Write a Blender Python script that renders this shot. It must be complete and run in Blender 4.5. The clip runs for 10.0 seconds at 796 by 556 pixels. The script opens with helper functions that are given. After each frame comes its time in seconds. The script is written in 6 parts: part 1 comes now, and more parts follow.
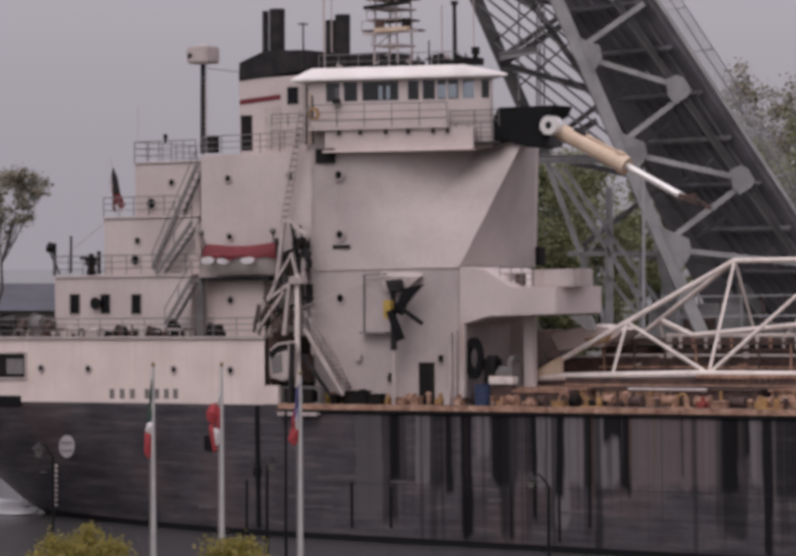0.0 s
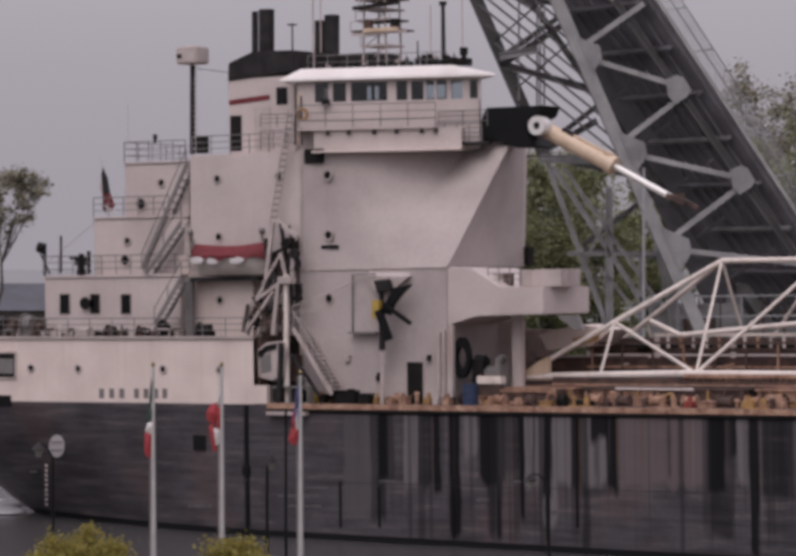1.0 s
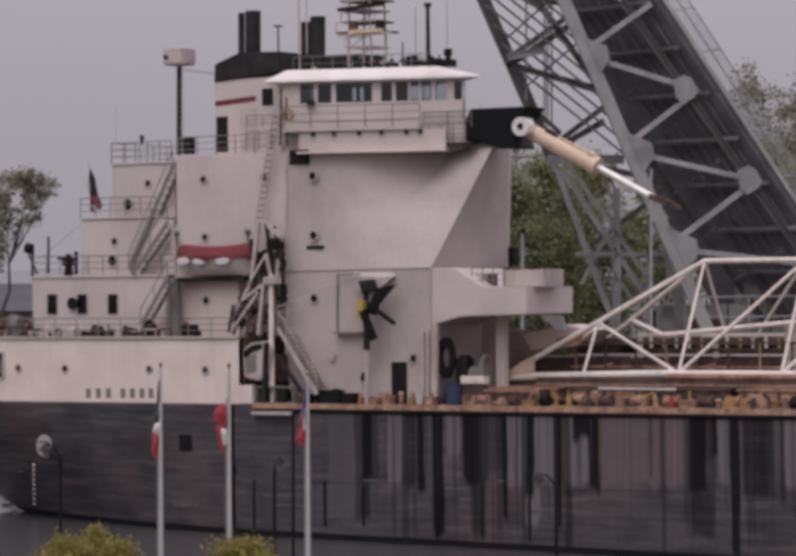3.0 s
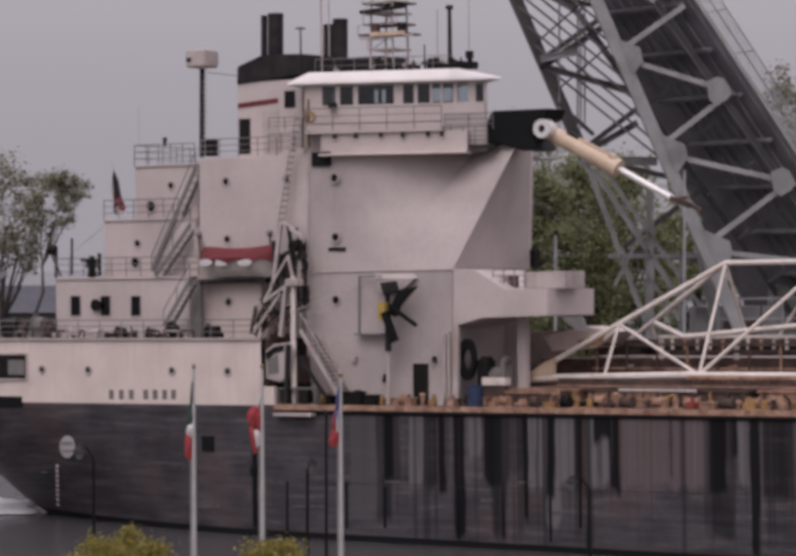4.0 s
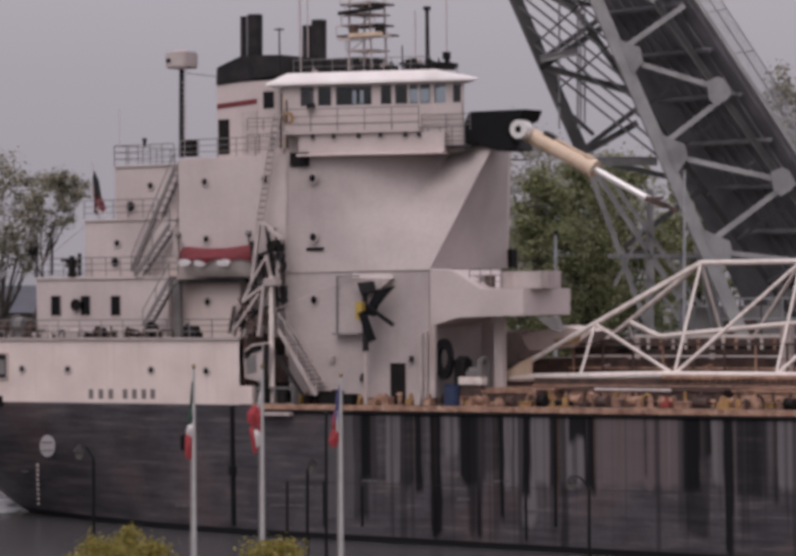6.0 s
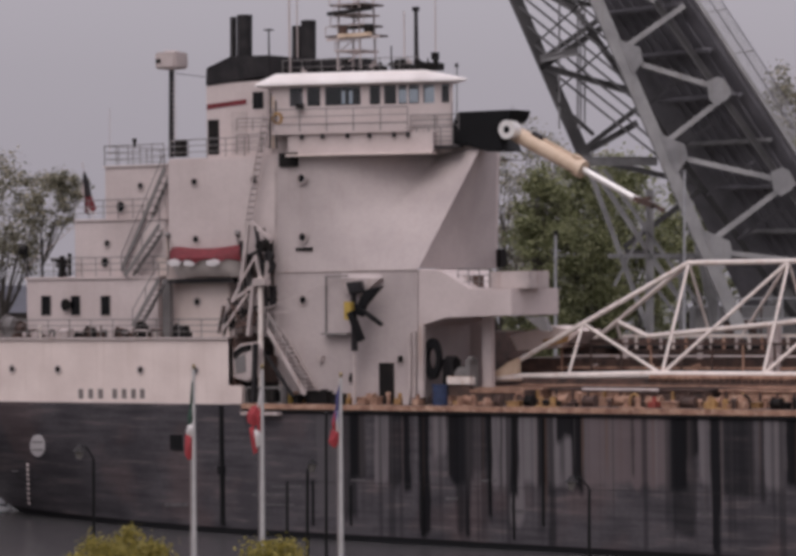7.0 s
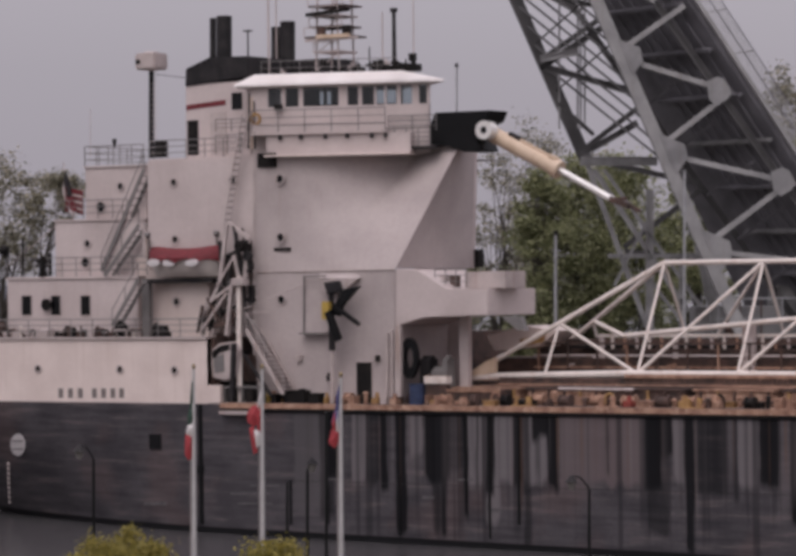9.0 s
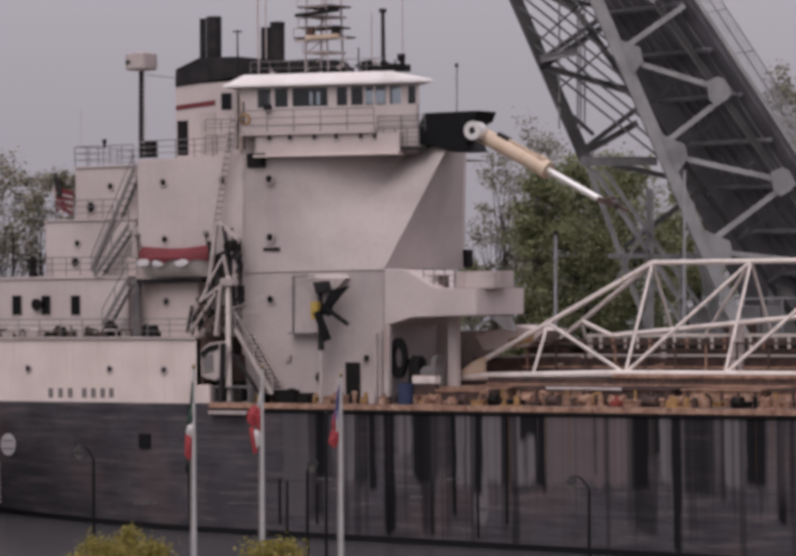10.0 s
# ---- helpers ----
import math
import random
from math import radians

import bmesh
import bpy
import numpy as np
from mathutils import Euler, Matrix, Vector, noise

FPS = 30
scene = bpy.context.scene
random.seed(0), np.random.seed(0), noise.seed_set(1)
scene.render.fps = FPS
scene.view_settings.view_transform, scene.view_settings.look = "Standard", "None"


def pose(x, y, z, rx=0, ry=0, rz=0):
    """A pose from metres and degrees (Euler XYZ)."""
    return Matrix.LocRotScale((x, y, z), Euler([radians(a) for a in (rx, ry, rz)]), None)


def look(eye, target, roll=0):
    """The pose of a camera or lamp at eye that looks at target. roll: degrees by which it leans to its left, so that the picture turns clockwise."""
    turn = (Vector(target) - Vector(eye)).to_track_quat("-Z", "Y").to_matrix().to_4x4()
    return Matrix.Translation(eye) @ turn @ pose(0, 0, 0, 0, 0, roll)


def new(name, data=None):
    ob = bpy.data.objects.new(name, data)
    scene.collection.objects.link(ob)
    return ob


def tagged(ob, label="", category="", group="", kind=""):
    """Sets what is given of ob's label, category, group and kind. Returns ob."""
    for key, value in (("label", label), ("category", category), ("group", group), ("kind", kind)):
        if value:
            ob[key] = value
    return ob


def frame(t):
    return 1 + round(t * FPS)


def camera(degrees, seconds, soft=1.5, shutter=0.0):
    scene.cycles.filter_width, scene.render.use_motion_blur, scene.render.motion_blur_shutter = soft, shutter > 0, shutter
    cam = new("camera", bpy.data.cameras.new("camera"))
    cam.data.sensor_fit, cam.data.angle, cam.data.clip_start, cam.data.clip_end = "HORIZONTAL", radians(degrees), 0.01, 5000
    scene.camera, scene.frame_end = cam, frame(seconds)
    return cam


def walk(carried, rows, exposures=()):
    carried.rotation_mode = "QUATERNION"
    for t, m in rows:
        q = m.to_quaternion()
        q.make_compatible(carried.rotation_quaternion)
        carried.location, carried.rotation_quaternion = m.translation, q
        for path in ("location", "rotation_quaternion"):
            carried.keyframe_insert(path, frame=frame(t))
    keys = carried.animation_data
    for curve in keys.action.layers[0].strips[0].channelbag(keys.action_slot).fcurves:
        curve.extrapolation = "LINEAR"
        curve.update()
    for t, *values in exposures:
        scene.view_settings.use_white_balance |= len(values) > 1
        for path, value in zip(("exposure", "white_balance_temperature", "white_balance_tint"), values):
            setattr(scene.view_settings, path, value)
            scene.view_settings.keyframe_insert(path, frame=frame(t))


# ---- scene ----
# ---------- camera: stands on the near bank, turns once a little to its left ----------
FOCAL = 6250.0                      # picture units at one metre's distance
EYE = Vector((0.0, 0.0, 15.3))
TILT = 38.0 / FOCAL                 # downward tilt
cam = camera(2 * math.degrees(math.atan(784 / FOCAL)), 10.0, soft=4.0)
FIRST = pose(0, 0, EYE.z, 90 - math.degrees(TILT), 0, 0)
SECOND = pose(0, 0, EYE.z, 90 - math.degrees(TILT) + 0.0394, 0, 0.729)
walk(cam, [(0, FIRST), (2.7, FIRST), (3.8, SECOND), (10, SECOND)], [(0, 0.19, 6500, 16), (10, 0.19, 6500, 16)])

# ---------- where the ship lies and how it goes: slowly astern, down a little by the stern ----------
DIST, HEAD, TRIM, SPEED = 174.0, 32.0, -0.8, 0.758


def berth(t):
    back = Vector((math.cos(radians(HEAD)), -math.sin(radians(HEAD)), 0)) * (-SPEED * t)
    return Matrix.Translation(Vector((0, DIST, 0)) + back) @ pose(0, 0, 0, 0, TRIM, -HEAD)


SHIP0 = berth(0)
INV = SHIP0.inverted()


def bearing(u, v):
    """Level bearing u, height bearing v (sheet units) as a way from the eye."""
    d = Vector(((u - 784) / FOCAL, 1.0, (548 - v) / FOCAL))
    c, s = math.cos(TILT), math.sin(TILT)
    return Vector((d.x, d.y * c + d.z * s, -d.y * s + d.z * c))


def W(u, v, y):
    """A place on land, at the depth y metres, on a bearing."""
    d = bearing(u, v)
    return EYE + d * (y / d.y)


E_S = INV @ EYE


def S(u, v, y):
    """A place on the ship, y metres inboard of the side, on a bearing: x forward, y inboard, z up."""
    d = INV.to_3x3() @ bearing(u, v)
    return E_S + d * ((y - E_S.y) / d.y)


def SX(u, v, x):
    """A place on the ship in the athwartship plane x."""
    d = INV.to_3x3() @ bearing(u, v)
    return E_S + d * ((x - E_S.x) / d.x)


# ---------- light: a bright overcast sky ----------
world = bpy.data.worlds.new("overcast")
scene.world = world
world.use_nodes = True
wn, wl = world.node_tree.nodes, world.node_tree.links
sky = wn.new("ShaderNodeTexSky")
sky.sky_type, sky.sun_disc = "NISHITA", False
sky.sun_elevation, sky.sun_rotation = radians(54), radians(199)
sky.dust_density, sky.air_density = 6.0, 1.2
grey = wn.new("ShaderNodeHueSaturation")
grey.inputs["Saturation"].default_value = 0.22
haze = wn.new("ShaderNodeMix")
haze.data_type = "RGBA"
haze.inputs[0].default_value = 0.72
haze.inputs[7].default_value = (4.12, 3.93, 4.32, 1)
wl.new(sky.outputs[0], grey.inputs["Color"])
wl.new(grey.outputs[0], haze.inputs[6])
# an overcast sky is more than twice as bright overhead as at the horizon
way, split, rise = wn.new("ShaderNodeTexCoord"), wn.new("ShaderNodeSeparateXYZ"), wn.new("ShaderNodeMapRange")
rise.inputs[1].default_value, rise.inputs[2].default_value = 0.06, 1.0
rise.inputs[3].default_value, rise.inputs[4].default_value = 1.0, 2.35
dome = wn.new("ShaderNodeVectorMath")
dome.operation = "SCALE"
wl.new(way.outputs["Generated"], split.inputs[0])
wl.new(split.outputs[2], rise.inputs[0])
wl.new(haze.outputs[2], dome.inputs[0])
wl.new(rise.outputs[0], dome.inputs["Scale"])
wl.new(dome.outputs[0], wn["Background"].inputs[0])
wn["Background"].inputs[1].default_value = 0.1
sun = new("sun", bpy.data.lights.new("sun", "SUN"))
sun.data.energy, sun.data.angle, sun.data.color = 0.34, radians(50), (1.0, 0.945, 0.915)
sun.matrix_basis = look((-28, -80, 118), (0, 0, 0))


# ---------- materials ----------
def mat(name, base, rough=0.6, metal=0.0, var=0.25, scale=1.5, second=None, bump=0.15, streak=0.0, stain=(0.16, 0.075, 0.04), amount=0.0, spec=0.5):
    """A weathered surface: blotches and grain; second: the blotches' other colour; streak: runs down the wall; amount: how much stain."""
    m = bpy.data.materials.new(name)
    m.use_nodes = True
    n, l = m.node_tree.nodes, m.node_tree.links
    b = n["Principled BSDF"]
    b.inputs["Roughness"].default_value, b.inputs["Metallic"].default_value = rough, metal
    b.inputs["Specular IOR Level"].default_value = spec
    co = n.new("ShaderNodeTexCoord")
    big, fine = n.new("ShaderNodeTexNoise"), n.new("ShaderNodeTexNoise")
    big.inputs["Scale"].default_value, big.inputs["Detail"].default_value = scale, 5
    fine.inputs["Scale"].default_value, fine.inputs["Detail"].default_value = scale * 14, 3
    for x in (big, fine):
        l.new(co.outputs["Object"], x.inputs["Vector"])
    mix = n.new("ShaderNodeMix")
    mix.data_type = "RGBA"
    other = second or tuple(c * (1 - var) for c in base)
    mix.inputs[6].default_value, mix.inputs[7].default_value = (*base, 1), (*other, 1)
    ramp = n.new("ShaderNodeMapRange")
    ramp.inputs[1].default_value, ramp.inputs[2].default_value = 0.38, 0.68
    l.new(big.outputs[0], ramp.inputs[0])
    l.new(ramp.outputs[0], mix.inputs[0])
    grain = n.new("ShaderNodeMix")
    grain.data_type, grain.blend_type = "RGBA", "MULTIPLY"
    grain.inputs[0].default_value = min(1, var * 1.2)
    l.new(mix.outputs[2], grain.inputs[6])
    l.new(fine.outputs[0], grain.inputs[7])
    out = grain.outputs[2]
    if amount:
        mp = n.new("ShaderNodeMapping")
        mp.inputs["Scale"].default_value = (2.2, 2.2, 0.12 if streak else 2.2)
        st = n.new("ShaderNodeTexNoise")
        st.inputs["Scale"].default_value, st.inputs["Detail"].default_value = 1.3, 6
        l.new(co.outputs["Object"], mp.inputs[0])
        l.new(mp.outputs[0], st.inputs["Vector"])
        r2 = n.new("ShaderNodeMapRange")
        r2.inputs[1].default_value, r2.inputs[2].default_value, r2.inputs[4].default_value = 0.56, 0.75, amount
        l.new(st.outputs[0], r2.inputs[0])
        m2 = n.new("ShaderNodeMix")
        m2.data_type = "RGBA"
        m2.inputs[7].default_value = (*stain, 1)
        l.new(r2.outputs[0], m2.inputs[0])
        l.new(out, m2.inputs[6])
        out = m2.outputs[2]
    l.new(out, b.inputs["Base Color"])
    if bump:
        bp = n.new("ShaderNodeBump")
        bp.inputs["Strength"].default_value, bp.inputs["Distance"].default_value = bump, 0.02
        l.new(fine.outputs[0], bp.inputs["Height"])
        l.new(bp.outputs[0], b.inputs["Normal"])
    return m


RUNS = [(S(a, 880, 0).x, S(b, 880, 0).x, S((a + b) / 2, v, 0).z, k) for a, b, v, k in (
    (818, 847, 950, 1), (940, 962, 905, 1), (1058, 1092, 960, 1), (1114, 1150, 958, 1), (1170, 1216, 960, 1), (1250, 1416, 962, 2), (1476, 1500, 962, 1), (1612, 1652, 965, 1),
    (700, 760, 1015, 3), (1092, 1120, 1035, 1),
    (846, 874, 955, -2), (1018, 1044, 930, -2), (1190, 1222, 868, -1), (752, 782, 1030, -2), (1450, 1476, 905, -1), (1170, 1186, 1085, -2), (986, 1000, 1050, -2), (1425, 1470, 1060, -2), (1524, 1590, 985, -2),
    (768, 800, 946, -1), (876, 892, 975, -1), (906, 930, 1058, -1), (964, 1018, 952, -1), (1002, 1012, 1062, -1), (1045, 1058, 1030, -1), (1073, 1078, 965, -2), (1094, 1113, 972, -1), (1150, 1168, 962, -1), (1218, 1246, 968, -1),
    (1342, 1348, 940, -2), (1418, 1452, 970, -1), (1502, 1521, 1096, -1), (1600, 1612, 1000, -2), (1655, 1697, 962, -1), (1720, 1740, 1040, -1))]


def hull_paint():
    """Black topsides: long dark and pale runs under the deck edge, plating seams, scuffs and rust low down."""
    m = mat("hull_paint", (0.090, 0.082, 0.089), 0.62, 0, 0.3, 0.35, (0.060, 0.055, 0.061), 0.1)
    n, l = m.node_tree.nodes, m.node_tree.links
    b = n["Principled BSDF"]
    b.inputs["Specular IOR Level"].default_value = 0.12
    col = b.inputs["Base Color"].links[0].from_socket
    co = n.new("ShaderNodeTexCoord")
    sep = n.new("ShaderNodeSeparateXYZ")
    l.new(co.outputs["Object"], sep.inputs[0])

    def across(shift, scale, detail=2.0):
        c = n.new("ShaderNodeCombineXYZ")
        l.new(sep.outputs[0], c.inputs[0])
        c.inputs[1].default_value = shift
        t = n.new("ShaderNodeTexNoise")
        t.inputs["Scale"].default_value, t.inputs["Detail"].default_value = scale, detail
        l.new(c.outputs[0], t.inputs["Vector"])
        return t.outputs[0]

    def ranged(s, a, z, lo=0.0, hi=1.0):
        r = n.new("ShaderNodeMapRange")
        for i, x in enumerate((a, z, lo, hi)):
            r.inputs[i + 1].default_value = x
        l.new(s, r.inputs[0])
        return r.outputs[0]

    def math_(op, a, c):
        x = n.new("ShaderNodeMath")
        x.operation = op
        for i, s in enumerate((a, c)):
            if isinstance(s, float):
                x.inputs[i].default_value = s
            else:
                l.new(s, x.inputs[i])
        return x.outputs[0]

    def blend(fac, under, rgb):
        x = n.new("ShaderNodeMix")
        x.data_type = "RGBA"
        x.inputs[7].default_value = (*rgb, 1)
        l.new(fac, x.inputs[0])
        l.new(under, x.inputs[6])
        return x.outputs[2]

    fore = ranged(sep.outputs[0], -2.5, 0.5)
    # scuffed low belt
    mp = n.new("ShaderNodeMapping")
    mp.inputs["Scale"].default_value = (0.28, 0.28, 2.6)
    l.new(co.outputs["Object"], mp.inputs[0])
    sc = n.new("ShaderNodeTexNoise")
    sc.inputs["Scale"].default_value, sc.inputs["Detail"].default_value = 1.0, 6
    l.new(mp.outputs[0], sc.inputs["Vector"])
    col = blend(ranged(sc.outputs[0], 0.50, 0.66, 0.0, 0.45), col, (0.018, 0.018, 0.021))
    col = blend(ranged(sc.outputs[0], 0.44, 0.34, 0.0, 0.5), col, (0.14, 0.115, 0.114))
    # broad faint rust and bare patches
    pt = n.new("ShaderNodeTexNoise")
    pt.inputs["Scale"].default_value, pt.inputs["Detail"].default_value = 0.22, 4
    l.new(co.outputs["Object"], pt.inputs["Vector"])
    col = blend(ranged(pt.outputs[0], 0.52, 0.64, 0.0, 0.26), col, (0.125, 0.08, 0.075))
    # broad runs from the scuppers: fore and after edge, lower end, darkness
    wob = n.new("ShaderNodeTexNoise")
    wob.inputs["Scale"].default_value = 0.8
    wmap = n.new("ShaderNodeMapping")
    wmap.inputs["Scale"].default_value = (1.6, 0.1, 0.25)
    l.new(co.outputs["Object"], wmap.inputs[0])
    l.new(wmap.outputs[0], wob.inputs["Vector"])
    wob.inputs["Detail"].default_value = 5
    xw = math_("ADD", sep.outputs[0], ranged(wob.outputs[0], 0.3, 0.7, -0.12, 0.12))
    zw_ = math_("ADD", sep.outputs[2], ranged(wob.outputs[0], 0.3, 0.7, -0.35, 0.35))
    for x0, x1, z0, tone in RUNS:
        box_ = math_("MULTIPLY", ranged(xw, x0 - 0.06, x0 + 0.08), ranged(xw, x1 + 0.06, x1 - 0.08))
        box_ = math_("MULTIPLY", box_, ranged(zw_, z0 - 0.2, z0 + 0.25, 0.0, 0.95 if tone == -1 else 0.8 if tone > 0 else 0.62))
        col = blend(box_, col, (0.004, 0.004, 0.005) if tone < 0 else (0.155, 0.140, 0.145) if tone < 2 else (0.125, 0.098, 0.100) if tone < 3 else (0.085, 0.078, 0.082))
    # fine runs
    for shift, scale, lo, hi, rgb, strength, zlo, zhi in (
            (3.1, 0.9, 0.48, 0.62, (0.130, 0.112, 0.115), 0.35, 1.0, 5.0),
            (11.7, 1.3, 0.55, 0.63, (0.010, 0.010, 0.012), 0.45, 0.5, 5.5),
            (23.4, 2.6, 0.58, 0.66, (0.008, 0.008, 0.010), 0.45, -1.0, 5.0),
            (31.9, 3.1, 0.60, 0.68, (0.20, 0.18, 0.18), 0.3, 1.5, 6.0),
            (57.3, 1.4, 0.56, 0.62, (0.012, 0.012, 0.014), 0.5, -2.0, 2.2),
            (41.9, 2.1, 0.58, 0.66, (0.12, 0.07, 0.05), 0.5, 2.0, 6.0)):
        band = ranged(across(shift, scale), lo, hi, 0.0, strength)
        cut = ranged(across(shift + 50, scale * 0.5), 0.3, 0.7, zlo, zhi)
        low = ranged(math_("SUBTRACT", sep.outputs[2], cut), -1.2, 0.4)
        col = blend(math_("MULTIPLY", math_("MULTIPLY", band, low), fore), col, rgb)
    # wet black belt at the waterline
    belt = n.new("ShaderNodeMath")
    belt.operation = "LESS_THAN"
    belt.inputs[1].default_value = 0.02
    l.new(math_("ADD", sep.outputs[2], math_("MULTIPLY", sep.outputs[0], math.tan(radians(-TRIM)))), belt.inputs[0])
    col = blend(belt.outputs[0], col, (0.008, 0.008, 0.009))
    l.new(col, b.inputs["Base Color"])
    return m


def water_mat():
    m = bpy.data.materials.new("river_water")
    m.use_nodes = True
    n, l = m.node_tree.nodes, m.node_tree.links
    b = n["Principled BSDF"]
    b.inputs["Base Color"].default_value, b.inputs["Roughness"].default_value = (0.070, 0.066, 0.068, 1), 0.2
    co, t, bp = n.new("ShaderNodeTexCoord"), n.new("ShaderNodeTexNoise"), n.new("ShaderNodeBump")
    t.inputs["Scale"].default_value, t.inputs["Detail"].default_value = 0.9, 6
    bp.inputs["Strength"].default_value, bp.inputs["Distance"].default_value = 0.6, 0.25
    l.new(co.outputs["Object"], t.inputs["Vector"])
    l.new(t.outputs[0], bp.inputs["Height"])
    l.new(bp.outputs[0], b.inputs["Normal"])
    return m


def glass_mat(name, tint):
    m = bpy.data.materials.new(name)
    m.use_nodes = True
    n, l = m.node_tree.nodes, m.node_tree.links
    tr, gl, mx = n.new("ShaderNodeBsdfTransparent"), n.new("ShaderNodeBsdfGlossy"), n.new("ShaderNodeMixShader")
    mx.inputs[0].default_value = 0.05
    tr.inputs[0].default_value = (*tint, 1)
    gl.inputs["Roughness"].default_value = 0.03
    l.new(tr.outputs[0], mx.inputs[1])
    l.new(gl.outputs[0], mx.inputs[2])
    l.new(mx.outputs[0], n["Material Output"].inputs[0])
    return m


def leaf_mat(name, a, c):
    """Leaves that vary from one to the next."""
    m = bpy.data.materials.new(name)
    m.use_nodes = True
    n, l = m.node_tree.nodes, m.node_tree.links
    b = n["Principled BSDF"]
    b.inputs["Roughness"].default_value = 0.55
    g, mx = n.new("ShaderNodeNewGeometry"), n.new("ShaderNodeMix")
    mx.data_type = "RGBA"
    mx.inputs[6].default_value, mx.inputs[7].default_value = (*a, 1), (*c, 1)
    l.new(g.outputs["Random Per Island"], mx.inputs[0])
    l.new(mx.outputs[2], b.inputs["Base Color"])
    tl, add = n.new("ShaderNodeBsdfTranslucent"), n.new("ShaderNodeMixShader")
    add.inputs[0].default_value = 0.45
    l.new(mx.outputs[2], tl.inputs[0])
    l.new(b.outputs[0], add.inputs[1])
    l.new(tl.outputs[0], add.inputs[2])
    l.new(add.outputs[0], n["Material Output"].inputs[0])
    return m


WHITE = mat("ship_white", (0.585, 0.500, 0.482), 0.5, 0, 0.14, 0.3, (0.485, 0.408, 0.392), 0.05, 1, (0.36, 0.28, 0.25), 0.14)
STRAKE = mat("strake_white", (0.72, 0.61, 0.565), 0.5, 0, 0.1, 0.4, (0.62, 0.515, 0.475), 0.05, 1, (0.36, 0.25, 0.2), 0.2)
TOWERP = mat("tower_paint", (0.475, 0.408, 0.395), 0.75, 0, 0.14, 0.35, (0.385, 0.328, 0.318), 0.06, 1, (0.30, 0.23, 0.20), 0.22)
ROOFW = mat("roof_white", (0.82, 0.77, 0.755), 0.5, 0, 0.08, 0.5, (0.74, 0.68, 0.66), 0.05)
DULL = mat("dull_white", (0.53, 0.45, 0.43), 0.6, 0, 0.2, 1.0, None, 0.1, 1, (0.25, 0.15, 0.10), 0.5)
BOOMP = mat("boom_white", (0.76, 0.675, 0.62), 0.5, 0, 0.15, 1.2, None, 0.1, 0, (0.36, 0.19, 0.11), 0.5)
RUST = mat("rust", (0.52, 0.31, 0.215), 0.85, 0, 0.5, 1.8, (0.25, 0.125, 0.085), 0.4, 0, (0.60, 0.43, 0.33), 0.6)
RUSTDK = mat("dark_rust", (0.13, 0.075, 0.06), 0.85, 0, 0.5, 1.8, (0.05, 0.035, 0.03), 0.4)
OCHRE = mat("ochre_paint", (0.46, 0.27, 0.10), 0.6, 0, 0.3, 2.0, (0.25, 0.13, 0.06), 0.2)
BLACK = mat("black_paint", (0.007, 0.007, 0.008), 0.5, 0, 0.4, 1.5, None, 0.1, spec=0.2)
SOOT = mat("sooty_steel", (0.022, 0.020, 0.022), 0.7, 0, 0.4, 1.2, (0.045, 0.041, 0.042), 0.2, spec=0.2)
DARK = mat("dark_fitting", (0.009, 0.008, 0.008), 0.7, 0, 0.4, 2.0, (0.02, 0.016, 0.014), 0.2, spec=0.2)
PORT = mat("porthole_glass", (0.006, 0.006, 0.007), 0.1, 0, 0.2, 3.0, None, 0.0, spec=0.3)
BEIGE = mat("beige_paint", (0.66, 0.51, 0.38), 0.45, 0, 0.15, 1.5, (0.56, 0.41, 0.29), 0.1)
RAILG = mat("rail_grey", (0.20, 0.185, 0.18), 0.6, 0, 0.2, 2.0, None, 0.1)
NAMEG = mat("faded_lettering", (0.20, 0.17, 0.16), 0.6, 0, 0.2, 2.0, None, 0.0)
ROD = mat("bright_rod", (0.80, 0.77, 0.74), 0.3, 0.3, 0.08, 3.0, None, 0.0)
RED = mat("red_cover", (0.20, 0.022, 0.030), 0.75, 0, 0.35, 2.5, None, 0.4)
REDP = mat("red_paint", (0.33, 0.06, 0.045), 0.6, 0, 0.3, 2.0, None, 0.2)
YELLOW = mat("yellow_paint", (0.50, 0.34, 0.07), 0.5, 0, 0.25, 3.0, None, 0.1)
BLUE = mat("blue_paint", (0.03, 0.05, 0.12), 0.5, 0, 0.3, 3.0, None, 0.1)
HULL = hull_paint()
SCUFF = mat("scuffed_primer", (0.13, 0.118, 0.12), 0.7, 0, 0.5, 2.5, (0.075, 0.069, 0.073), 0.2)
STEEL = mat("bridge_steel", (0.315, 0.308, 0.31), 0.6, 0, 0.25, 0.5, (0.20, 0.195, 0.20), 0.15, 1, (0.10, 0.065, 0.045), 0.3)
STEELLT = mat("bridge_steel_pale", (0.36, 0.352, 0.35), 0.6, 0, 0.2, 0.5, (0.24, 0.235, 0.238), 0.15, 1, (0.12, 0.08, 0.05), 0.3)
# darker copy of the steel, with the far members' shade in its colour
STEELBK = mat("bridge_steel_shaded", (0.10, 0.095, 0.097), 0.65, 0, 0.3, 0.6, (0.06, 0.058, 0.059), 0.2)
STEELDK = mat("bridge_deck_steel", (0.25, 0.24, 0.262), 0.7, 0, 0.35, 0.5, (0.16, 0.153, 0.168), 0.3)
GALV = mat("galvanised", (0.42, 0.42, 0.43), 0.45, 0.4, 0.15, 3.0, None, 0.1)
POLEW = mat("pole_white", (0.52, 0.50, 0.50), 0.4, 0.2, 0.12, 3.0, None, 0.05)
